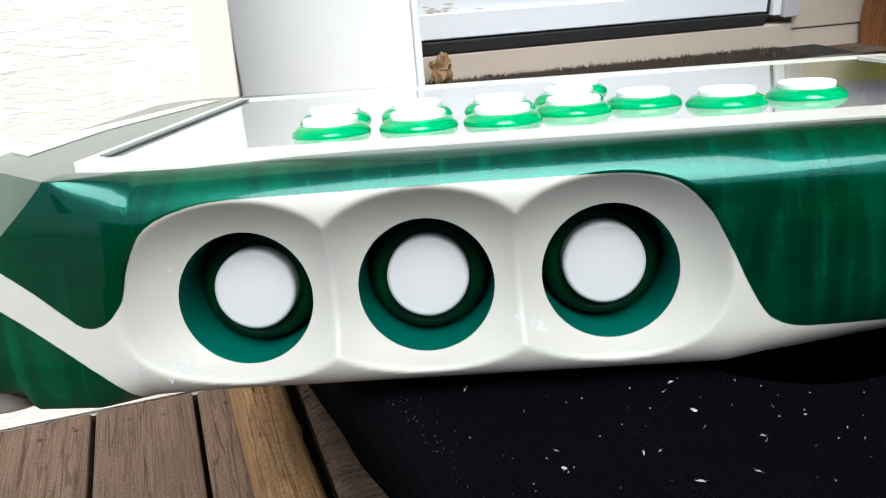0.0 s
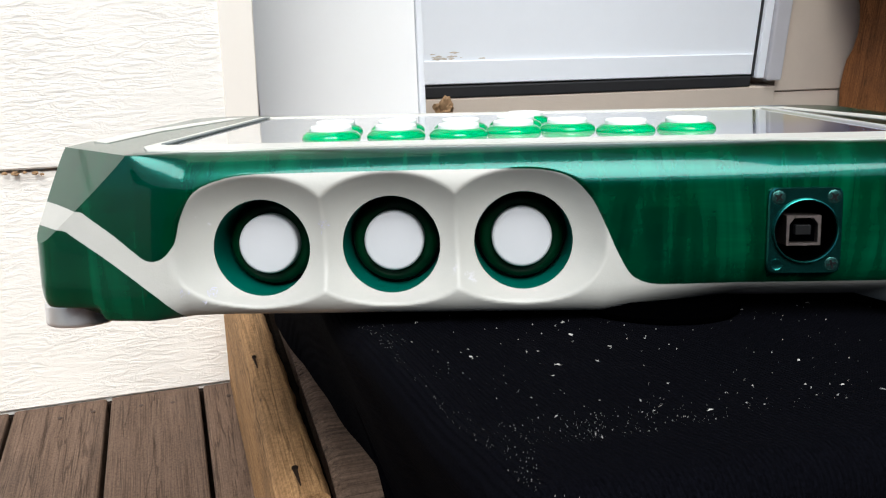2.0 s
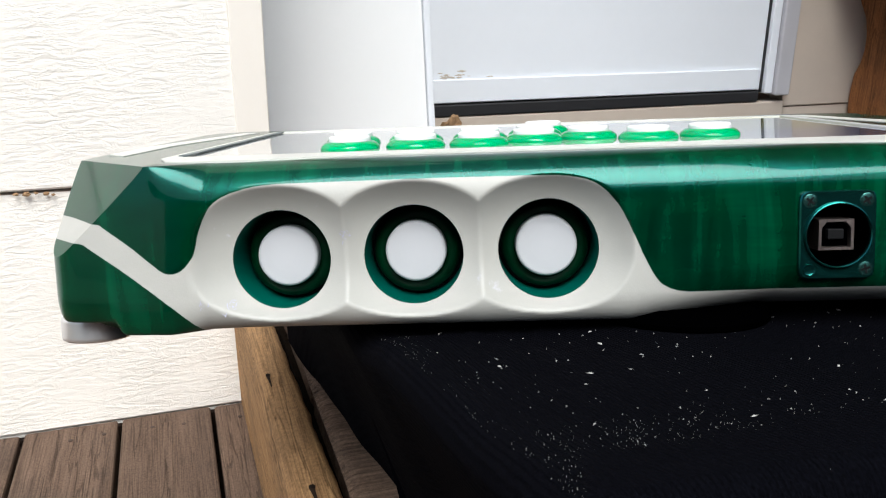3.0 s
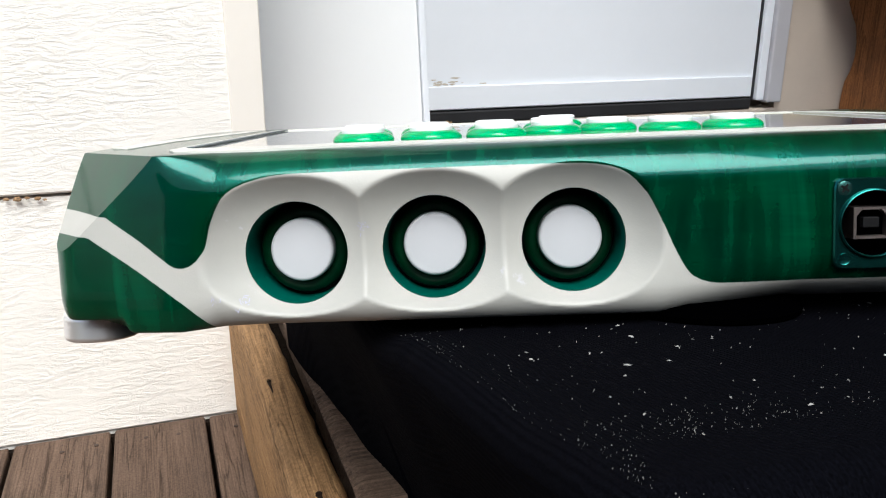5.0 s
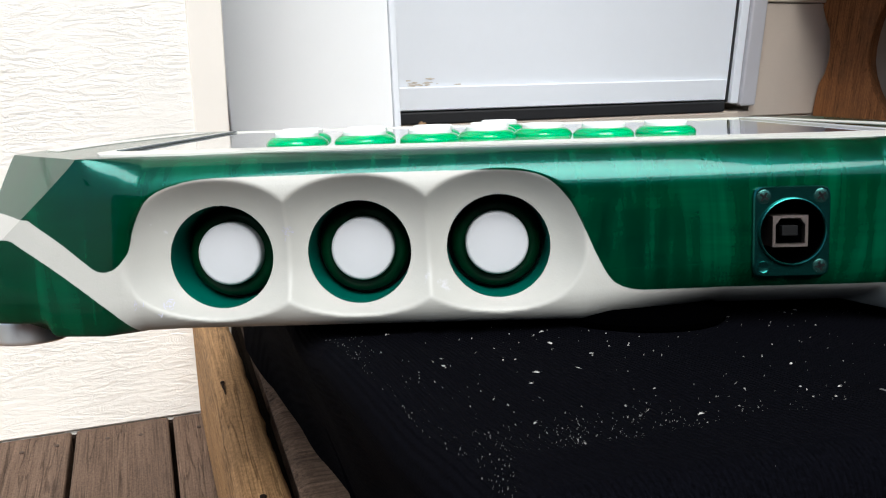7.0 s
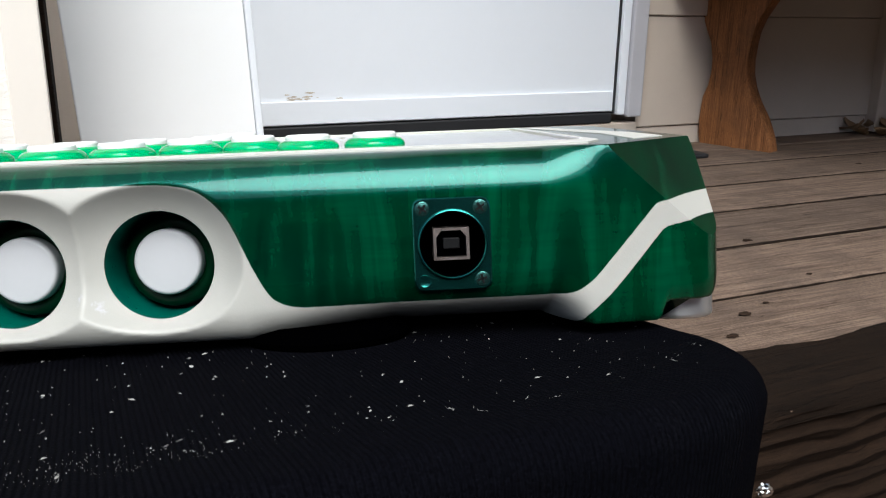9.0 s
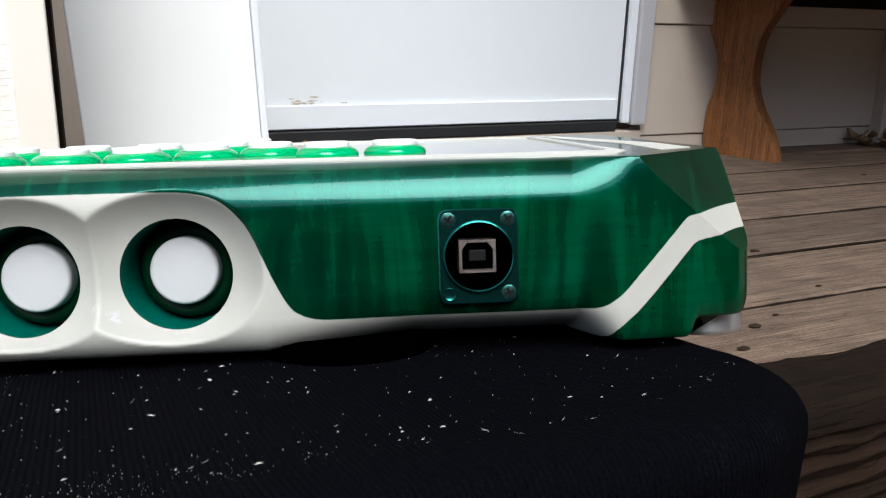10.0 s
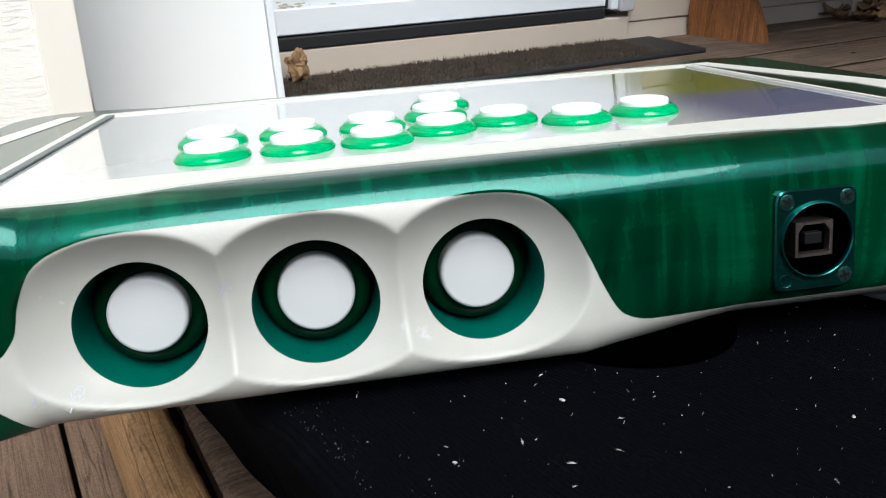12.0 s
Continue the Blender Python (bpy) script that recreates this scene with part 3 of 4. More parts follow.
def draped_cloth():
    x0, x1, y0, y1 = -0.146, 0.094, -0.109, 0.40
    loop = []
    for cx, cy, r, a0 in ((x1 - 0.08, y0 + 0.08, 0.08, -90), (x1 - 0.03, y1 - 0.03, 0.03, 0), (x0 + 0.03, y1 - 0.03, 0.03, 90), (x0 + 0.018, y0 + 0.018, 0.018, 180)):
        for k in range(13):
            a = radians(a0 + 90 * k / 12)
            loop.append((cx + r * math.cos(a), cy + r * math.sin(a), math.cos(a), math.sin(a)))
    fine = []
    for k, (x, y, nx, ny) in enumerate(loop):
        bx, by, bnx, bny = loop[(k + 1) % len(loop)]
        steps = max(1, int(math.hypot(bx - x, by - y) / 0.006))
        for s in range(steps):
            f = s / steps
            fine.append((x + (bx - x) * f, y + (by - y) * f, nx + (bnx - nx) * f, ny + (bny - ny) * f))
    n = len(fine)
    verts, faces = [], []
    cx, cy = (x0 + x1) / 2, (y0 + y1) / 2
    for f in (0.04, 0.15, 0.3, 0.45, 0.58, 0.68, 0.76, 0.82, 0.86):
        for x, y, _, _ in fine:
            px, py = cx + (x - cx) * f, cy + (y - cy) * f
            verts.append((px, py, cloth_height(px, py)))
    r = 0.010
    for k in range(7):
        a = radians(90 * k / 6)
        for x, y, nx, ny in fine:
            px, py = x - nx * r * (1 - math.sin(a)), y - ny * r * (1 - math.sin(a))
            verts.append((px, py, cloth_height(x, y) - r * (1 - math.cos(a))))
    for k in range(1, 15):
        f = k / 14
        for i, (x, y, nx, ny) in enumerate(fine):
            foot = LANDING + 0.001 if y > 0.148 else LOW + 0.001
            top = cloth_height(x, y) - r
            z = top + (foot - top) * f
            fold = 0.010 * f * noise.noise((x * 26, y * 26, z * 5)) + 0.004 * f * math.sin(i * 0.33)
            # the left side tucks in under its edge, most of all near the front
            tuck = max(0.006, min(0.064, 0.047 + (0.138 - y) * 0.165)) * min(1.2, (top - z) / 0.14)
            side = max(0.0, -nx) ** 0.5
            push = (-0.012 * f + fold) * (1 - side) + (-tuck + fold * 0.2) * side
            verts.append((x + nx * push, y + ny * push, z))
    rings = len(verts) // n
    for j in range(rings - 1):
        for i in range(n):
            a, b = j * n + i, j * n + (i + 1) % n
            faces.append((a, b, b + n, a + n))
    faces.append(tuple(range(n))[::-1])
    ob = mesh_from("draped_cloth", verts, faces, CLOTH)
    return tagged(ob, "black ribbed cloth speckled with lint, draped over a low step", "cloth")


draped_cloth()


def lint():
    rng = random.Random(11)
    verts, faces = [], []

    def sliver(x, y, length, width, turn):
        z = cloth_height(x, y) + 0.0004
        c, s = math.cos(turn), math.sin(turn)
        bend = rng.uniform(-0.5, 0.5) * length * 0.3
        base = len(verts)
        for u, v, h in ((-1, -0.5, 0), (0, -1, 0.4), (1, -0.5, 0.1), (1, 0.5, 0.1), (0, 1, 0.6), (-1, 0.5, 0)):
            px, py = u * length / 2, v * width / 2 + (bend if u == 0 else 0)
            verts.append((x + px * c - py * s, y + px * s + py * c, z + h * width))
        for u in (-0.9, 0.9):
            verts.append((x + u * length / 2 * c, y + u * length / 2 * s, z - 0.0004))
        faces.extend([(base, base + 1, base + 4, base + 5), (base + 1, base + 2, base + 3, base + 4), (base + 6, base + 7, base + 1), (base + 6, base + 7, base + 4)])

    for k in range(430):
        x, y = rng.uniform(-0.132, 0.090), rng.uniform(-0.094, 0.075)
        if rng.random() < 0.25:
            y = -0.09 + abs(rng.gauss(0, 0.02))
        if math.hypot(max(0, x - 0.014), max(0, -0.029 - y)) > 0.071:
            continue
        big = rng.random() < 0.22
        sliver(x, y, rng.choice((0.0014, 0.0018, 0.0024, 0.0030)) if big else rng.choice((0.0002, 0.0004, 0.0006, 0.0009)), rng.uniform(0.00005, 0.00009) if big else rng.uniform(0.00002, 0.00005), rng.gauss(0.6, 0.8))
    for k in range(1000):
        x, y = rng.gauss(-0.106, 0.026), rng.triangular(-0.104, -0.052, -0.096)
        if -0.140 < x < 0 and y < -0.05:
            sliver(x, y, rng.choice((0.0001, 0.00015, 0.0003)), rng.uniform(0.00001, 0.00003), rng.uniform(0, 6.3))
    for k in range(300):
        x, y = rng.gauss(-0.084, 0.009), rng.gauss(-0.091, 0.006)
        if y > -0.103:
            sliver(x, y, rng.choice((0.0001, 0.00015)), rng.uniform(0.00002, 0.00004), rng.uniform(0, 6.3))
    for k in range(200):
        x, y = -0.141 + abs(rng.gauss(0, 0.006)), rng.uniform(-0.10, 0.06)
        sliver(x, y, rng.choice((0.0001, 0.00015, 0.0003)), rng.uniform(0.00001, 0.00003), rng.uniform(0, 6.3))
    ob = mesh_from("lint", verts, faces, LINT, False)
    return tagged(ob, "pale sawdust specks and lint scattered on the black cloth", "lint", kind="stuff")


lint()


def crumb(x, y, size, seed):
    rng = random.Random(seed)
    bm = bmesh.new()
    bmesh.ops.create_icosphere(bm, subdivisions=2, radius=size)
    for v in bm.verts:
        v.co = Vector((v.co.x * 1.5, v.co.y, v.co.z * 0.45)) * rng.uniform(0.7, 1.2)
    ob = part("crumb", bm, LINT)
    ob.location = (x, y, cloth_height(x, y) + size * 0.2)
    ob.rotation_euler = (0, 0, rng.uniform(0, 6))
    return tagged(ob, "small pale wood crumb on the black cloth", "crumb", "crumbs on the cloth")


for k, (x, y, s) in enumerate(((-0.0751, 0.0108, 0.0006), (-0.0244, -0.0428, 0.0005), (-0.1173, -0.001, 0.0005), (0.0443, -0.0173, 0.0004))):
    crumb(x, y, s, k)


# ---- the controller ----
MID, SLOPE = -0.0855, 0.08          # middle of its width; rise of the top towards the back
HOLES = (-0.1042, -0.0540, -0.0036)  # from the middle
HOLE_ZS, HOLE_R, DISH = (0.0284, 0.0291, 0.0300), 0.0187, 0.0095
SOCKET_X, SOCKET_Z = 0.0117, 0.0335

controller = thing("arcade_controller", "green lacquered wooden arcade controller with cream stripes and white buttons", "game controller", MBOX)


def plan_outline():
    """The body's outline in plan, from the front's middle round to it again: x from the middle, y, outward normal."""
    half = []
    for k in range(270):
        half.append((0.135 * k / 270, 0.0))
    # bent corner from front to side
    for k in range(1, 30):
        f = k / 30
        half.append((0.135 + 0.049 * f, 0.0040 * f ** 1.3))
    for k in range(13):
        a = radians(-83 + 83 * k / 12)
        half.append((0.184 + 0.0115 * math.cos(a) - 0.0014, 0.0152 + 0.0115 * math.sin(a) + 0.0003))
    for k in range(1, 14):
        half.append((0.1941 + 0.0014 * min(1, k / 4), 0.0155 + 0.18 * k / 14))
    for k in range(9):
        a = radians(90 * k / 8)
        half.append((0.1705 + 0.025 * math.cos(a), 0.2 + 0.025 * math.sin(a)))
    for k in range(1, 12):
        half.append((0.1705 * (1 - k / 12), 0.225))
    right = half
    left = [(-x, y) for x, y in half[1:]][::-1]
    pts = right + [(0.0, 0.225)] + left
    out = []
    n = len(pts)
    for k, (x, y) in enumerate(pts):
        ax, ay = pts[k - 1]
        bx, by = pts[(k + 1) % n]
        dx, dy = bx - ax, by - ay
        d = math.hypot(dx, dy) or 1
        out.append((x, y, dy / d, -dx / d))
    return out


def dish_depth(x, z):
    """How far the thumb hollows sink into the front; three hollows that meet in ridges."""
    depths = []
    for k, (h, c) in enumerate(zip(HOLES, HOLE_ZS)):
        dx, dz = x - h, z - c
        r = max(1e-6, math.hypot(dx, dz))
        a = 0.0302 if k == 2 and dx > 0 else 0.0328
        b = 0.0292 if dz > 0 else 0.0232
        rho = max(1e-6, (abs(dx / a) ** 2.1 + abs(dz / b) ** 2.1) ** (1 / 2.1))
        edge = r / rho
        f = min(1.0, (edge - r) / max(1e-6, edge - HOLE_R))
        depths.append(DISH * f * (1.4 - 0.4 * max(f, 0.0)))
    depths.sort()
    lo, best = depths[-2], depths[-1]
    # the ridge between two hollows is softly rounded
    soft = max(0.0, 0.0016 - (best - lo)) / 0.0016 if lo > 0 else 0.0
    return max(-0.01, best + 0.0004 * soft * soft)


UPPER = [(-0.27, 0.051), (-0.194, 0.0462), (-0.1735, 0.0441), (-0.1713, 0.0438), (-0.1695, 0.0424), (-0.1594, 0.0352), (-0.152, 0.0292), (-0.147, 0.0255), (-0.143, 0.0250), (-0.139, 0.0268), (-0.1354, 0.0315), (-0.1324, 0.0413),
         (-0.1264, 0.0508), (-0.1154, 0.0556), (-0.1014, 0.0572), (-0.0042, 0.0575), (0.0115, 0.0550), (0.0205, 0.0470), (0.0262, 0.0360), (0.0304, 0.0265), (0.0352, 0.0182), (0.0405, 0.0150),
         (0.0476, 0.0139), (0.115, 0.0138), (0.132, 0.0140), (0.139, 0.0146), (0.1455, 0.0183), (0.1520, 0.0250), (0.1600, 0.0336), (0.1680, 0.0424), (0.1698, 0.0441), (0.1722, 0.0447), (0.1940, 0.0472), (0.27, 0.0505)]
LOWER = [(-0.27, 0.043), (-0.200, 0.0382), (-0.1805, 0.0370), (-0.1785, 0.0364), (-0.1765, 0.0350), (-0.1554, 0.0205), (-0.1345, 0.0025), (-0.125, -0.02), (0.136, -0.02), (0.1446, 0.0058), (0.1510, 0.0122), (0.1580, 0.0194), (0.1700, 0.0328), (0.1722, 0.0351), (0.1750, 0.0362), (0.193, 0.0390), (0.27, 0.0415)]


def rounded(pts, steps=10):
    """A smooth line through the points."""
    p = [Vector((*q, 0)) for q in pts]
    out = []
    for k in range(len(p) - 1):
        a, b, c, d = p[max(0, k - 1)], p[k], p[k + 1], p[min(len(p) - 1, k + 2)]
        m0, m1 = (c - a) * 0.5, (d - b) * 0.5
        span = (c - b).length
        m0 *= min(1, span / max(1e-6, m0.length))
        m1 *= min(1, span / max(1e-6, m1.length))
        for i in range(steps):
            f = i / steps
            out.append((2 * f ** 3 - 3 * f ** 2 + 1) * b + (f ** 3 - 2 * f ** 2 + f) * m0 + (3 * f ** 2 - 2 * f ** 3) * c + (f ** 3 - f ** 2) * m1)
    out.append(p[-1])
    return np.array([(v.x, v.y) for v in out])


UP_LINE, LOW_LINE = rounded(UPPER), rounded(LOWER, 4)


def away(line, q, z):
    """Distance from a point to a line of many pieces."""
    a, d = line[:-1], line[1:] - line[:-1]
    p = np.array((q, z)) - a
    f = np.clip((p * d).sum(1) / np.maximum((d * d).sum(1), 1e-14), 0, 1)
    return float(np.sqrt(((p - d * f[:, None]) ** 2).sum(1).min()))


def paint_field(x, y, z):
    """Above nought: cream; below: green. The stripe runs on round the corners."""
    if y > 0.1:
        return -0.01
    q = math.copysign(abs(x) + 0.3 * max(0.0, y if abs(x) > 0.14 else 0.0), x)
    g = away(UP_LINE, q, z) * (1 if np.interp(q, UP_LINE[:, 0], UP_LINE[:, 1]) > z else -1)
    lo = away(LOW_LINE, q, z) * (1 if np.interp(q, LOW_LINE[:, 0], LOW_LINE[:, 1]) < z else -1)
    return min(g, lo)


def build_body():
    outline = plan_outline()
    n = len(outline)
    rows = [(0.016, 0.0052)] + [(0.012 * (1 - math.sin(radians(90 * k / 16))), 0.0165 - 0.0112 * math.cos(radians(90 * k / 16))) for k in range(17)]
    rows += [(0.0, 0.0165 + (0.0498 - 0.0165) * k / 68) for k in range(1, 69)]
    # a wide soft shoulder that tightens towards the top
    for k in range(1, 25):
        a = radians(48 * k / 24)
        rows.append((0.0165 * (1 - math.cos(a)), 0.0500 + 0.0165 * math.sin(a)))
    in0, z0, s0, c0 = *rows[-1], math.sin(radians(48)), math.cos(radians(48))
    for k in range(1, 9):
        a = radians(48 + 42 * k / 8)
        rows.append((in0 + 0.0097 * (c0 - math.cos(a)), z0 + (0.0648 - z0) * (math.sin(a) - s0) / (1 - s0)))
    rows += [(0.0145, 0.0648), (0.0195, 0.0648), (0.0200, 0.0598)]
    verts = []
    for inset, level in rows:
        for x, y, nx, ny in outline:
            z = level
            fade = 1.0 if abs(x) < 0.13 else max(0.12, 1 - (abs(x) - 0.13) / 0.022)
            i = inset * fade if z > 0.05 else inset
            if z < 0.03:
                # the ends stand nearly square; past the hollows the underside rolls well under
                end = min(1.0, max(0.0, (abs(x) - 0.132) / 0.014))
                roll = min(1.0, max(0.0, (x - 0.026) / 0.05))
                if z < 0.024:
                    i += 0.010 * roll * (1 - end) * ((0.024 - z) / 0.02) ** 2
                i *= (1 + 1.2 * roll) * (1 - end) + 0.22 * end
            i = inset if inset > 0.012 and z > 0.05 else i
            px, py = x - nx * i, y - ny * i
            if z < 0.03:
                far = abs(x)
                corner = 0.0062 if x < 0 else 0.0092
                heel = 0.0013 if x < 0 else 0.0024
                turn = 0.168 if x < 0 else 0.173
                low = corner if far > turn and y < 0.07 else heel + (0.0022 - heel) * min(1, max(0, (0.146 - far) / 0.03))
                if turn - 0.0025 < far <= turn and y < 0.07:
                    low = heel + (corner - heel) * (far - turn + 0.0025) / 0.0025
                z = low + (z - 0.0052) * (0.03 - low) / (0.03 - 0.0052)
            pz = z + SLOPE * py * max(0.0, (z - 0.02) / 0.045)
            if inset > 0.015 and level > 0.05:
                px, py = math.copysign(min(abs(px), 0.152), px), min(max(py, 0.024), 0.2)
                pz = level + SLOPE * py
            if y < 0.003 and abs(x) < 0.145:
                sunk = dish_depth(x, z)
                soft = max(0.0, 0.0011 - abs(py - sunk)) / 0.0011
                py = max(py, sunk) + soft * soft * 0.00027
            verts.append((px, py, pz))
    faces = []
    for j in range(len(rows) - 1):
        for k in range(n):
            a, b = j * n + k, j * n + (k + 1) % n
            faces.append((a, b, b + n, a + n))
    faces.append(tuple(range(n))[::-1])
    faces.append(tuple(range((len(rows) - 1) * n, len(rows) * n)))
    me = bpy.data.meshes.new("body")
    me.from_pydata(verts, [], faces)
    bm = bmesh.new()
    bm.from_mesh(me)
    # oblique cuts at the front corners
    for side in (-1, 1):
        a = Vector((side * 0.151, 0.001, 0.0645))
        b = Vector((side * 0.1955, 0.042, 0.0682))
        c = Vector((side * 0.1900, 0.005, 0.030))
        nrm = (b - a).cross(c - a).normalized()
        if nrm.x * side < 0:
            nrm = -nrm
        res = bmesh.ops.bisect_plane(bm, geom=bm.verts[:] + bm.edges[:] + bm.faces[:], plane_co=a, plane_no=nrm, clear_outer=True)
        cut = [e for e in res["geom_cut"] if isinstance(e, bmesh.types.BMEdge)]
        made = bmesh.ops.contextual_create(bm, geom=cut)["faces"]
        for f in made:
            f.tag = True
        for k in range(1, 18):
            geom = [f for f in bm.faces if f.tag and f.is_valid and (f.normal - nrm).length < 0.5 or f in made and f.is_valid]
            geom = [f for f in geom if f.is_valid]
            es = {e for f in geom for e in f.edges}
            vs = {v for f in geom for v in f.verts}
            bmesh.ops.bisect_plane(bm, geom=list(vs) + list(es) + geom, plane_co=(0, 0, 0.024 + 0.0026 * k), plane_no=(0, 0, 1))
            made = [f for f in bm.faces if abs(nrm.dot(f.calc_center_median() - a)) < 2e-5 and abs(abs(f.normal.dot(nrm)) - 1) < 1e-3]
        for k in range(1, 26):
            made = [f for f in bm.faces if abs(nrm.dot(f.calc_center_median() - a)) < 2e-5 and abs(abs(f.normal.dot(nrm)) - 1) < 1e-3]
            es = {e for f in made for e in f.edges}
            vs = {v for f in made for v in f.verts}
            bmesh.ops.bisect_plane(bm, geom=list(vs) + list(es) + made, plane_co=(side * (0.15 + 0.0016 * k), 0, 0), plane_no=(1, 0, 0))
    # open the three holes with clean round rims
    ROUND = [(h, q, HOLE_R) for h, q in zip(HOLES, HOLE_ZS)] + [(SOCKET_X - MID, SOCKET_Z, 0.0112)]
    gone = []
    for f in bm.faces:
        c = f.calc_center_median()
        if c.y < 0.03 and abs(f.normal.z) < 0.95 and any(math.hypot(c.x - h, c.z - q) < r for h, q, r in ROUND):
            gone.append(f)
    bmesh.ops.delete(bm, geom=gone, context="FACES")
    for v in bm.verts:
        if v.is_boundary:
            h, q, r = min(ROUND, key=lambda w: abs(v.co.x - w[0]))
            d = Vector((v.co.x - h, 0, v.co.z - q))
            d *= r / d.length
            v.co = (h + d.x, DISH if r == HOLE_R else 0.0, q + d.z)
    bm.normal_update()
    for f in bm.faces:
        f.smooth = True
    for e in bm.edges:
        if len(e.link_faces) == 2 and e.calc_face_angle(0) > radians(24):
            m = (e.verts[0].co + e.verts[1].co) / 2
            if abs(m.x) > 0.145 or m.y > 0.05:
                e.smooth = False
    layer = bm.verts.layers.float.new("paint")
    for v in bm.verts:
        v[layer] = paint_field(v.co.x, v.co.y, v.co.z)
    bmesh.ops.translate(bm, verts=bm.verts[:], vec=(MID, 0, 0))
    bmesh.ops.recalc_face_normals(bm, faces=bm.faces[:])
    me2 = bpy.data.meshes.new("body")
    bm.to_mesh(me2)
    bm.free()
    bpy.data.meshes.remove(me)
    me2.materials.append(BODY)
    ob = new("body", me2)
    ob.parent = controller
    return tagged(ob, "green lacquered wooden shell with cream painted hollows and stripes")


build_body()


def side_button(x, hz):
    """A recessed round button in a green-lined hole."""
    at = (MID + x, 0, hz)
    well = part("button_well", lathe([(HOLE_R, DISH - 0.0002), (HOLE_R, 0.026), (HOLE_R, 0.034), (0.0165, 0.034)], 72, "Y", at, close=False), WELL, controller, "green lacquered round well", smooth=True)
    part("well_floor", lathe([(0.0188, 0.0335), (0.0188, 0.035), (0.001, 0.035)], 48, "Y", at), BLACK, well)
    rim = part("button_rim", lathe([(0.0121, 0.0250), (0.0130, 0.0243), (0.0140, 0.0241), (0.0152, 0.0244), (0.0164, 0.0256), (0.0171, 0.0275), (0.0173, 0.033), (0.0121, 0.033)], 72, "Y", at, close=False), GREEN_SHADED, controller, "clear green plastic button rim", smooth=True)
    part("plunger", lathe([(0.0002, 0.0184), (0.0060, 0.0185), (0.0109, 0.0188), (0.0115, 0.0192), (0.0118, 0.0199), (0.0119, 0.0208), (0.0119, 0.032)], 72, "Y", at), WHITE_SHADED, rim, "white plastic plunger", smooth=True)


for hx, hz in zip(HOLES, HOLE_ZS):
    side_button(hx, hz)

# top: cream border, acrylic sheet and stripes, all on the sloping top
TOP = Matrix.Translation((0, 0, 0.0648)) @ Matrix.Rotation(math.atan(SLOPE), 4, "X")


def on_top(ob):
    ob.matrix_local = TOP
    return ob


def mirrored(pts):
    return pts + [(-x, y) for x, y in reversed(pts)]


outer = mirrored([(0.0, 0.0190), (0.07, 0.0187), (0.088, 0.0165), (0.1, 0.0125), (0.115, 0.0100), (0.138, 0.0105), (0.148, 0.0135), (0.1555, 0.0290), (0.1515, 0.202), (0.08, 0.204)])
outer = [p for k, p in enumerate(outer) if k == 0 or math.dist(p, outer[k - 1]) > 1e-6]
sheet_pts = [(-0.1495, 0.034), (0.1495, 0.034), (0.1455, 0.193), (-0.1455, 0.193)]


def ring_plate(outer_pts, inner_pts, z0, z1):
    """A flat frame with a thickness and an opening."""
    bm = bmesh.new()
    loops = []
    for pts in (outer_pts, inner_pts):
        vs = [bm.verts.new((MID + x, y, z1)) for x, y in pts]
        loops.append([bm.edges.new((vs[k], vs[(k + 1) % len(vs)])) for k in range(len(vs))])
    bmesh.ops.triangle_fill(bm, use_beauty=True, edges=loops[0] + loops[1])
    res = bmesh.ops.extrude_face_region(bm, geom=bm.faces[:])
    for v in res["geom"]:
        if isinstance(v, bmesh.types.BMVert):
            v.co.z = z0
    return bm


border = on_top(part("cream_border", ring_plate(outer, sheet_pts, -0.0042, 0.0006), CREAM_LIT, controller, "cream painted border round the recessed top sheet"))
sheet = on_top(part("acrylic_sheet", prism([(MID + x, y) for x, y in sheet_pts], -0.0042, 0.0001), ART, controller, "glossy clear acrylic over a pale printed sheet, a reflection painted at one end"))
for side in (-1, 1):
    strip = [(0.170, 0.034), (0.1855, 0.046), (0.1855, 0.090), (0.163, 0.205), (0.153, 0.205), (0.172, 0.090)]
    if side < 0:
        strip = [(0.181, 0.052), (0.1925, 0.064), (0.1925, 0.110), (0.172, 0.205), (0.162, 0.205), (0.180, 0.110)]
    pts = [(MID + side * x, y) for x, y in strip]
    on_top(part("top_stripe", prism(pts if side > 0 else pts[::-1], -0.001, 0.00025), CREAM_LIT, controller, "cream painted stripe"))
    # On the left the strip is painted dark as the recess shadow.
    wide = 0.0018 if side < 0 else 0.0
    rail_pts = [(0.1497 - wide, 0.037), (0.1512, 0.037), (0.1472, 0.192), (0.1457 - wide, 0.192)]
    pts = [(MID + side * x, y) for x, y in rail_pts]
    on_top(part("sheet_edge", prism(pts if side > 0 else pts[::-1], 0.0004, 0.0010), SLOT_SHADE if side < 0 else STEEL, controller, "recess shadow painted as a dark strip along the sheet" if side < 0 else "bright cut edge of the sheet"))

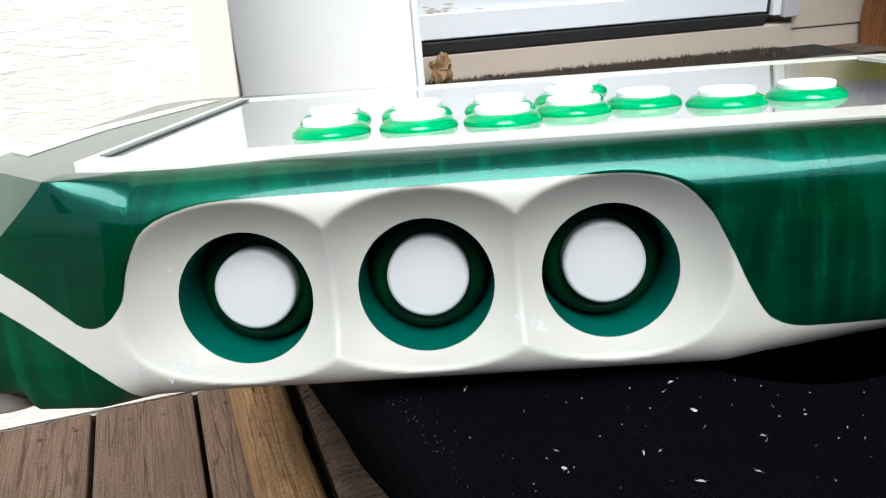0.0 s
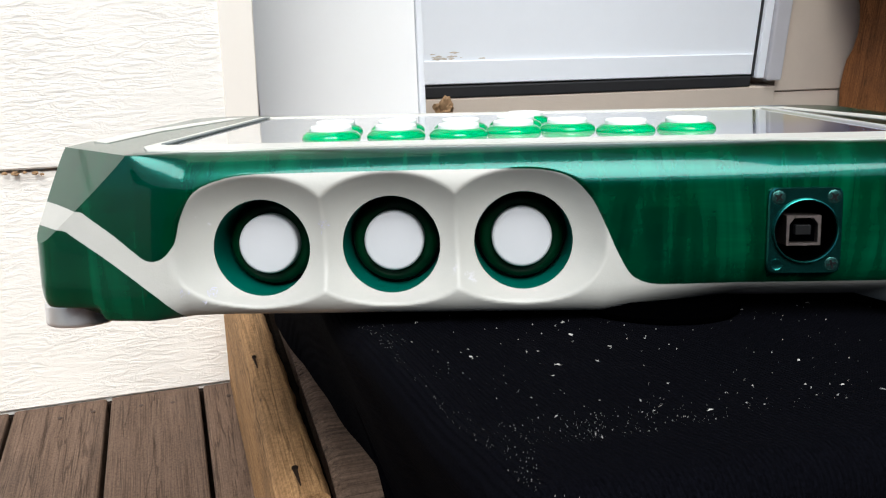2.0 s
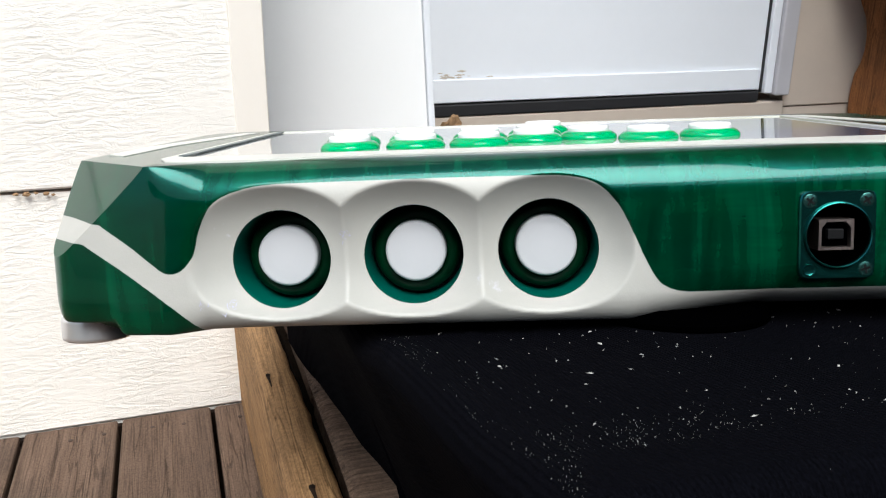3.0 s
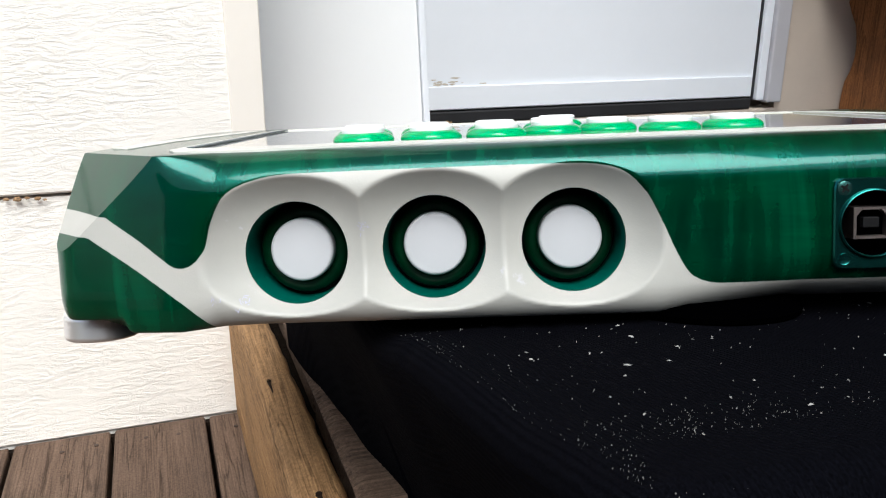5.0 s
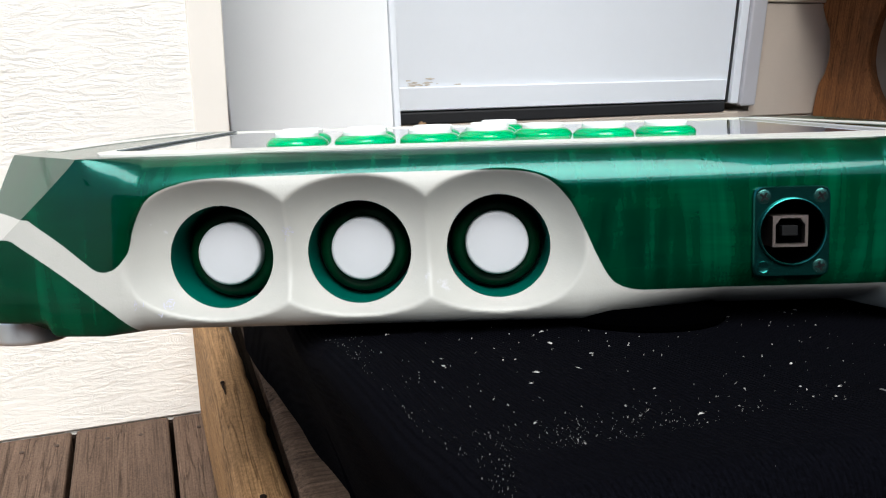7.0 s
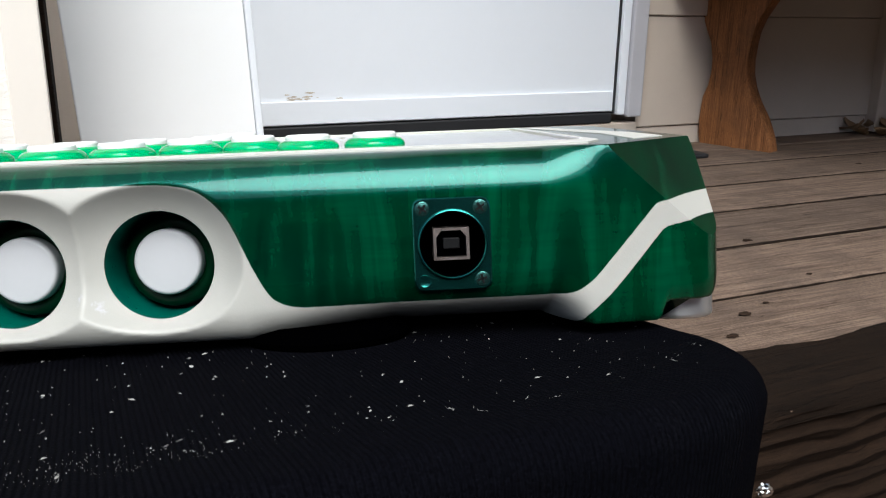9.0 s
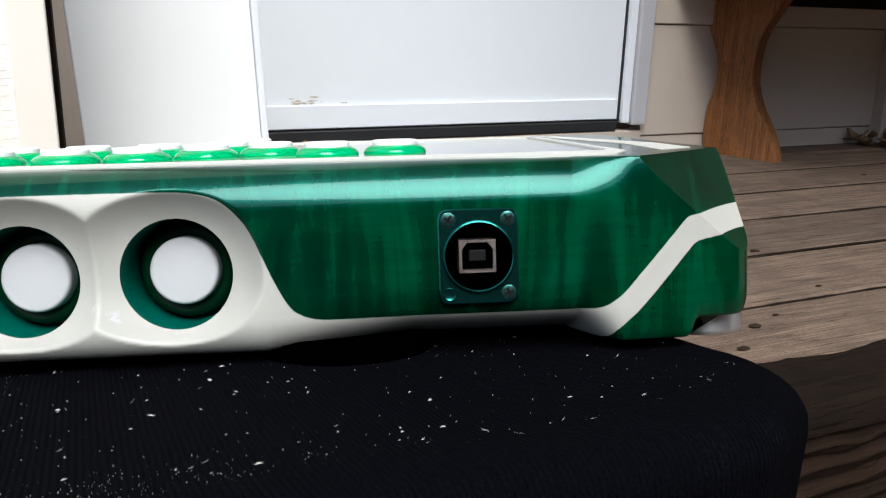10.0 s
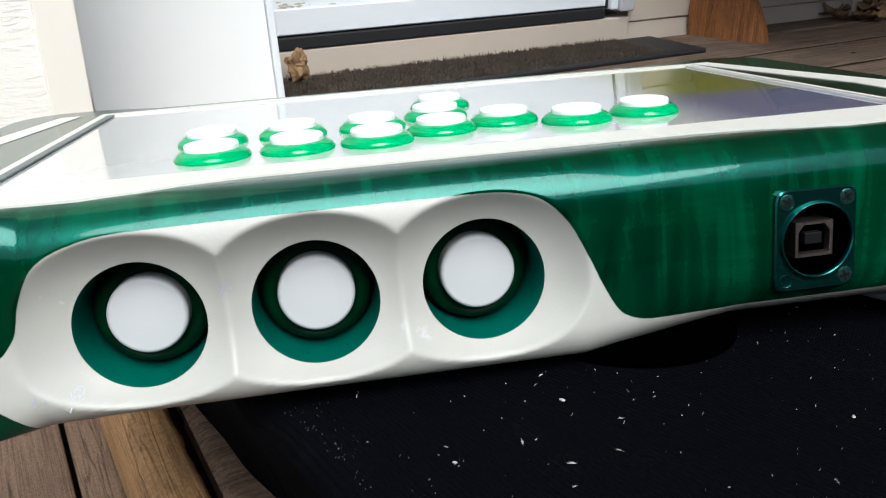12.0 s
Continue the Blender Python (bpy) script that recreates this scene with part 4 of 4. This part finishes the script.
BUTTONS = [(-0.169, 0.056), (-0.141, 0.057), (-0.114, 0.057), (-0.090, 0.068), (-0.0655, 0.075), (-0.0415, 0.063), (-0.0145, 0.067),
           (-0.172, 0.086), (-0.143, 0.087), (-0.1135, 0.087), (-0.0875, 0.100), (-0.0815, 0.127)]
rim_mesh = plunger_mesh = None
for bx, by in BUTTONS:
    if rim_mesh is None:
        rim = part("top_button_rim", lathe([(0.0090, 0.0), (0.0121, 0.0), (0.0126, 0.0026), (0.0127, 0.0034), (0.0122, 0.0045), (0.0109, 0.0056), (0.0094, 0.0062), (0.0090, 0.0062)], 56, "Z", close=False), CLEAR_GREEN, controller, "clear green plastic button rim", smooth=True, angle=60)
        knob = part("top_plunger", lathe([(0.0089, 0.0), (0.0089, 0.0076), (0.0086, 0.0081), (0.0080, 0.0083), (0.0002, 0.0084)], 56), WHITE_LIT, rim, "white plastic plunger", smooth=True, angle=60)
        rim_mesh, plunger_mesh = rim.data, knob.data
    else:
        rim, knob = new("top_button_rim", rim_mesh), new("top_plunger", plunger_mesh)
        rim.parent, knob.parent = controller, rim
        tagged(rim, "clear green plastic button rim"), tagged(knob, "white plastic plunger")
    rim.matrix_local = TOP @ Matrix.Translation((bx, by, -0.0028))

# feet
for fx, fz in ((-0.1874, -0.0044), (0.1838, 0.0)):
    for fy in (0.030, 0.185):
        part("foot", lathe([(0.0130, 0.0), (0.0137, 0.0006), (0.0139, 0.0014), (0.0139, 0.0086), (0.0136, 0.0092), (0.0133, 0.0102)], 64, "Z", (MID + fx, fy, fz)), STEEL, controller, "turned aluminium foot", smooth=True)


# Flat round disc in plain matt black, under the body's middle.
part("rubber_pad", lathe([(0.0295, -0.0012), (0.0312, 0.0), (0.0316, 0.0018), (0.030, 0.0042), (0.026, 0.0060)], 64, "Z", (-0.034, 0.0270, 0.0)), MATT_BLACK, controller, "round flat black disc under the body", smooth=True)


# usb socket on its flange
def socket():
    cx, cz = SOCKET_X, SOCKET_Z
    w, h = 0.0130, 0.0155
    pts = []
    for k in range(72):
        c, q = math.cos(2 * math.pi * k / 72 + 0.02), math.sin(2 * math.pi * k / 72 + 0.02)
        r = (abs(c / w) ** 12 + abs(q / h) ** 12) ** (-1 / 12)
        pts.append((r * c, r * q))
    bm = bmesh.new()
    n = len(pts)
    ring = []
    for k in range(n):
        a = math.atan2(pts[k][1], pts[k][0])
        ring.append((0.0112 * math.cos(a), 0.0112 * math.sin(a)))
    front = [bm.verts.new((cx + x * 0.985, -0.0018, cz + z * 0.988)) for x, z in pts]
    soft = [bm.verts.new((cx + x * 1.02, -0.0013, cz + z * 1.015)) for x, z in pts]
    back = [bm.verts.new((cx + x * 1.02, 0.0004, cz + z * 1.015)) for x, z in pts]
    hole = [bm.verts.new((cx + x, -0.0018, cz + z)) for x, z in ring]
    hole_b = [bm.verts.new((cx + x, 0.003, cz + z)) for x, z in ring]
    for k in range(n):
        j = (k + 1) % n
        for a, b in ((hole, front), (front, soft), (soft, back), (hole_b, hole)):
            bm.faces.new((a[k], a[j], b[j], b[k]))
    flange = part("socket_flange", bm, GREEN_METAL, controller, "green-tinted metal socket flange", smooth=True)
    at = (cx, 0, cz)
    part("socket_ring", lathe([(0.0110, -0.0010), (0.0111, -0.0028), (0.0114, -0.0031), (0.0117, -0.0030), (0.0119, -0.0024), (0.0120, -0.0014)], 64, "Y", at, close=False), GREEN_METAL, flange, smooth=True)
    part("socket_well", lathe([(0.0109, -0.0018), (0.0107, 0.002), (0.0107, 0.012), (0.0005, 0.012)], 56, "Y", at, close=False), MATT_BLACK, flange, "black inside of the socket", smooth=True)
    # metal shell with bevelled upper corners
    oc = [(-0.0061, -0.0054), (0.0061, -0.0054), (0.0061, 0.0030), (0.0061, 0.0055), (-0.0061, 0.0055), (-0.0061, 0.0030)]
    ic = [(-0.0051, -0.0044), (0.0051, -0.0044), (0.0051, 0.0024), (0.0034, 0.0046), (-0.0034, 0.0046), (-0.0051, 0.0024)]
    bm = bmesh.new()
    fo = [bm.verts.new((cx + x - 0.0003, -0.0012, cz + z)) for x, z in oc]
    fi = [bm.verts.new((cx + x - 0.0003, -0.0012, cz + z)) for x, z in ic]
    bo = [bm.verts.new((cx + x - 0.0003, 0.011, cz + z)) for x, z in oc]
    bi = [bm.verts.new((cx + x - 0.0003, 0.010, cz + z)) for x, z in ic]
    for k in range(6):
        j = (k + 1) % 6
        for a, b in ((fi, fo), (fo, bo), (bi, fi)):
            bm.faces.new((a[k], a[j], b[j], b[k]))
    part("connector_shell", bm, NICKEL, flange, "worn nickel connector shell")
    part("connector_lining", prism([(x * 0.985 - 0.0003, z * 0.985) for x, z in ic], -0.0100, -0.0016), MATT_BLACK, flange, "black plastic lining of the connector").matrix_local = Matrix.Translation((cx, 0, cz)) @ Matrix.Rotation(radians(90), 4, "X")
    part("connector_tongue", block(cx - 0.0031, cx + 0.0025, -0.0009, 0.004, cz - 0.0016, cz + 0.0020, 0.0003), BLACK, flange, "black plastic tongue")
    for k, (sx, sz) in enumerate(((-1, 1), (1, 1), (1, -1), (-1, -1))):
        sat = (cx + sx * 0.0098, 0, cz + sz * 0.0122)
        if k == 3:
            part("screw_hole", lathe([(0.0018, -0.0020), (0.0020, -0.0021), (0.0021, -0.0018)], 24, "Y", sat), GREEN_METAL, flange, smooth=True)
            continue
        head = part("screw", lathe([(0.0025, -0.0017), (0.00245, -0.0019), (0.0023, -0.00196), (0.0002, -0.00196)], 28, "Y", sat), SCREW, flange, "cross-head screw", smooth=True)
        for turn in (35, 125):
            bm = block(-0.0016, 0.0016, -0.00205, -0.0018, -0.00036, 0.00036)
            bmesh.ops.rotate(bm, verts=bm.verts[:], cent=(0, 0, 0), matrix=Matrix.Rotation(radians(turn + 20 * k), 3, "Y"))
            bmesh.ops.translate(bm, verts=bm.verts[:], vec=sat)
            part("screw_slot", bm, BLACK, head)


socket()

# ---- bench by the wall ----
bench = thing("garden_bench", "orange-brown stained wooden bench against the wall", "bench")


def bench_leg(ax, ay, bx, by):
    prof = [(-0.153, 0.01, 1.0), (-0.130, -0.02, 0.96), (-0.105, -0.03, 0.89), (-0.085, -0.025, 0.81), (-0.060, -0.01, 0.71), (-0.035, 0.05, 0.63), (-0.010, 0.075, 0.58), (0.015, 0.07, 0.565),
            (0.045, 0.03, 0.575), (0.070, -0.04, 0.60), (0.095, -0.11, 0.66), (0.125, -0.20, 0.78), (0.174, -0.32, 0.95)]
    d = Vector((bx - ax, by - ay, 0))
    nrm = Vector((d.y, -d.x, 0)).normalized() * -0.034
    bm = bmesh.new()
    rows = []
    for z, u0, u1 in prof:
        p0, p1 = Vector((ax, ay, z)) + d * u0, Vector((ax, ay, z)) + d * u1
        rows.append([bm.verts.new(p) for p in (p0, p1, p1 + nrm, p0 + nrm)])
    for a, b in zip(rows, rows[1:]):
        for i in range(4):
            j = (i + 1) % 4
            bm.faces.new((a[i], a[j], b[j], b[i]))
    bm.faces.new(rows[0][::-1])
    bm.faces.new(rows[-1])
    bmesh.ops.bevel(bm, geom=[e for e in bm.edges if abs(e.verts[0].co.z - e.verts[1].co.z) > 0.001], offset=0.003, segments=2, affect="EDGES", profile=0.5)
    return part("leg", bm, BENCH, bench, smooth=True)


bench_leg(1.060, 1.066, 1.1085, 0.921)
bench_leg(2.26, 1.05, 2.3085, 0.905)
part("seat", block(0.95, 2.70, 0.60, 1.06, 0.175, 0.215, 0.006), BENCH, bench)
# Darker than the rest of the bench: the seat's shade is painted in.
part("stretcher", block(1.1, 2.3, 0.98, 1.015, 0.135, 0.173, 0.004), DARK_WOOD, bench, "stretcher painted dark for the shade under the seat")

# ---- doormat ----
def doormat():
    mat = thing("doormat", "worn dark brown bristle doormat below the door", "doormat")
    bm = block(0.16, 0.955, 0.915, 1.062, LANDING + 0.0005, LANDING + 0.009, 0.003)
    part("base", bm, RUBBER, mat)
    rng = random.Random(4)
    verts, faces = [], []
    for k in range(9000):
        x, y = rng.uniform(0.165, 0.86), rng.uniform(0.92, 1.06)
        h = rng.uniform(0.003, 0.010)
        lx, ly = rng.uniform(-0.006, 0.006), rng.uniform(-0.006, 0.006)
        z = LANDING + 0.008
        b = len(verts)
        verts += [(x - 0.0011, y, z), (x + 0.0011, y, z), (x, y + 0.001, z), (x + lx, y + ly, z + h)]
        faces += [(b, b + 1, b + 3), (b + 1, b + 2, b + 3), (b + 2, b, b + 3)]
    tagged(mesh_from("bristles", verts, faces, COIR, False, mat, "matted dark coir bristles"), kind="stuff")


doormat()


# ---- dry leaves in the corner by the wall ----
def leaf_mesh(seed):
    rng = random.Random(seed)
    verts, faces = [], []
    n = 7
    for k in range(n):
        f = k / (n - 1)
        w = 0.012 * math.sin(math.pi * min(1, f * 0.92 + 0.05)) * rng.uniform(0.75, 1.15)
        x = (f - 0.5) * 0.055
        lift = 0.010 * (2 * f - 1) ** 2 + rng.uniform(-0.002, 0.002)
        verts += [(x, -w, lift + 0.006 * rng.random()), (x, 0, lift - 0.002), (x, w, lift + 0.006 * rng.random())]
    for k in range(n - 1):
        for j in (0, 1):
            a = k * 3 + j
            faces.append((a, a + 3, a + 4, a + 1))
    return verts, faces


def dry_leaves():
    rng = random.Random(21)
    shapes = []
    for s in range(4):
        v, f = leaf_mesh(s)
        ob = mesh_from("dry_leaf", v, f, LEAF)
        shapes.append(ob.data)
        obs = ob
        obs.location = (1.52 + 0.08 * s, 1.0, LANDING + 0.004)
        tagged(ob, "curled brown dry leaf on the porch boards", "leaf", "dry leaves by the wall")
    for k in range(110):
        x = rng.uniform(1.48, 2.15)
        pile = max(0.0, 1 - abs(x - 1.72) / 0.35)
        y = 1.062 - abs(rng.gauss(0, 0.05))
        ob = new("dry_leaf", rng.choice(shapes))
        s = rng.uniform(0.6, 1.2)
        ob.matrix_world = Matrix.Translation((x, min(1.055, y), LANDING + 0.004 + rng.random() * 0.035 * pile)) @ Euler((rng.uniform(-0.5, 0.5), rng.uniform(-0.5, 0.5), rng.uniform(0, 6.3))).to_matrix().to_4x4() @ Matrix.Scale(s, 4)
        tagged(ob, "curled brown dry leaf on the porch boards", "leaf", "dry leaves by the wall")


dry_leaves()


# ---- small marks and scraps ----
def scuff(x, z, count, seed):
    """Fine bluish scratches in the cream paint of the hollows."""
    rng = random.Random(seed)
    verts, faces = [], []
    for k in range(count):
        cx, cz = x + rng.gauss(0, 0.0011), z + rng.gauss(0, 0.0012)
        a, ln, wd = rng.uniform(0, 3.1), rng.uniform(0.0006, 0.0016), rng.uniform(0.00007, 0.00014)
        dx, dz = math.cos(a), math.sin(a)
        b = len(verts)
        for u, v in ((-1, -1), (1, -1), (1, 1), (-1, 1)):
            px, pz = cx + dx * u * ln / 2 - dz * v * wd, cz + dz * u * ln / 2 + dx * v * wd
            verts.append((MID + px, max(0.0, dish_depth(px, pz)) - 0.00022, pz))
        faces.append((b, b + 1, b + 2, b + 3))
    mesh_from("scuff", verts, faces, SCUFF, False, controller, "pale bluish scratches in the paint")


SCUFF = plain("bluish_scratch", (0.42, 0.42, 0.55), 0.6, var=0.2, scale=300)
scuff(-0.0795, 0.0372, 14, 1)
scuff(-0.1330, 0.0135, 7, 2)
scuff(-0.1235, 0.0118, 12, 3)


def smear():
    """Brown dirt along the lower edge of the door."""
    rng = random.Random(9)
    for k in range(16):
        cx, cz = 0.215 + abs(rng.gauss(0, 0.035)), -0.041 + abs(rng.gauss(0, 0.005))
        r = rng.uniform(0.001, 0.0045)
        n = 12
        verts = [(cx, WALL_R - 0.0066, cz)]
        for i in range(n):
            a = 6.2832 * i / n
            q = r * rng.uniform(0.5, 1.1)
            verts.append((cx + 2.2 * q * math.cos(a), WALL_R - 0.0064, cz + 0.5 * q * math.sin(a)))
        faces = [(0, 1 + i, 1 + (i + 1) % n) for i in range(n)]
        mesh_from("dirt_smear", verts, faces, DIRT, False, door, "pale brown dirt smear")


DIRT = plain("pale_brown_dirt", (0.60, 0.53, 0.44), 0.9, var=0.3, scale=200)
smear()


def crumpled(name, at, size, material, label, category, seed, squash=(1, 0.6, 1)):
    bm = bmesh.new()
    bmesh.ops.create_icosphere(bm, subdivisions=4, radius=1)
    for v in bm.verts:
        n = noise.noise(v.co * 1.7 + Vector((seed, 0, 0))) * 0.45 + abs(noise.noise(v.co * 4.1 + Vector((0, seed, 0)))) * 0.35
        v.co = Vector((v.co.x * squash[0], v.co.y * squash[1], v.co.z * squash[2])) * size * (0.8 + n)
    ob = part(name, bm, material, smooth=True, angle=40)
    ob.location = at
    return tagged(ob, label, category)


crumpled("crumpled_leaf", (0.222, 1.030, LANDING + 0.034), 0.022, LEAF, "crumpled tan dead leaf leaning by the threshold", "leaf", 3, (0.9, 0.6, 1.1))
crumpled("foil_scrap", (0.1065, -0.0575, -0.0505), 0.0026, FOIL, "tiny crumpled foil scrap stuck to the cloth", "foil", 7, (1.2, 0.8, 1.0))
for k, (x, y) in enumerate(((-0.255, 0.555), (-0.225, 0.552), (-0.17, 0.55), (-0.33, 0.553), (-0.30, 0.556))):
    part("nail_head", lathe([(0.0022, -0.0005), (0.0022, 0.0004), (0.0004, 0.0006)], 12, "Z", (x, y, LOW + 0.0008)), RUST, lower_deck)
# grit lodged under the lap of the siding
for k, (x, z, q) in enumerate(((-0.3470, -0.0690, 0.0020), (-0.3385, -0.0695, 0.0027), (-0.3305, -0.0690, 0.0016), (-0.3220, -0.0700, 0.0023), (-0.3165, -0.0715, 0.0014))):
    crumpled("seam_grit", (x, WALL_L - 0.006, z), q, LEAF, "tan crumb of grit lodged under the siding lap", "grit", 11 + k, (1.3, 0.9, 0.8))
# flakes of dry bark on the landing
for k, (x, y, q) in enumerate(((0.433, 0.277, 0.0050), (0.472, 0.292, 0.0026), (0.385, 0.241, 0.0045), (0.613, 0.463, 0.0055), (1.175, 0.777, 0.0050), (0.581, 0.341, 0.0028))):
    crumpled("bark_flake", (x, y, LANDING + 0.0012), q, BARK, "dark flake of dry bark on the porch boards", "bark flake", 31 + k, (1.4, 0.8, 0.22))
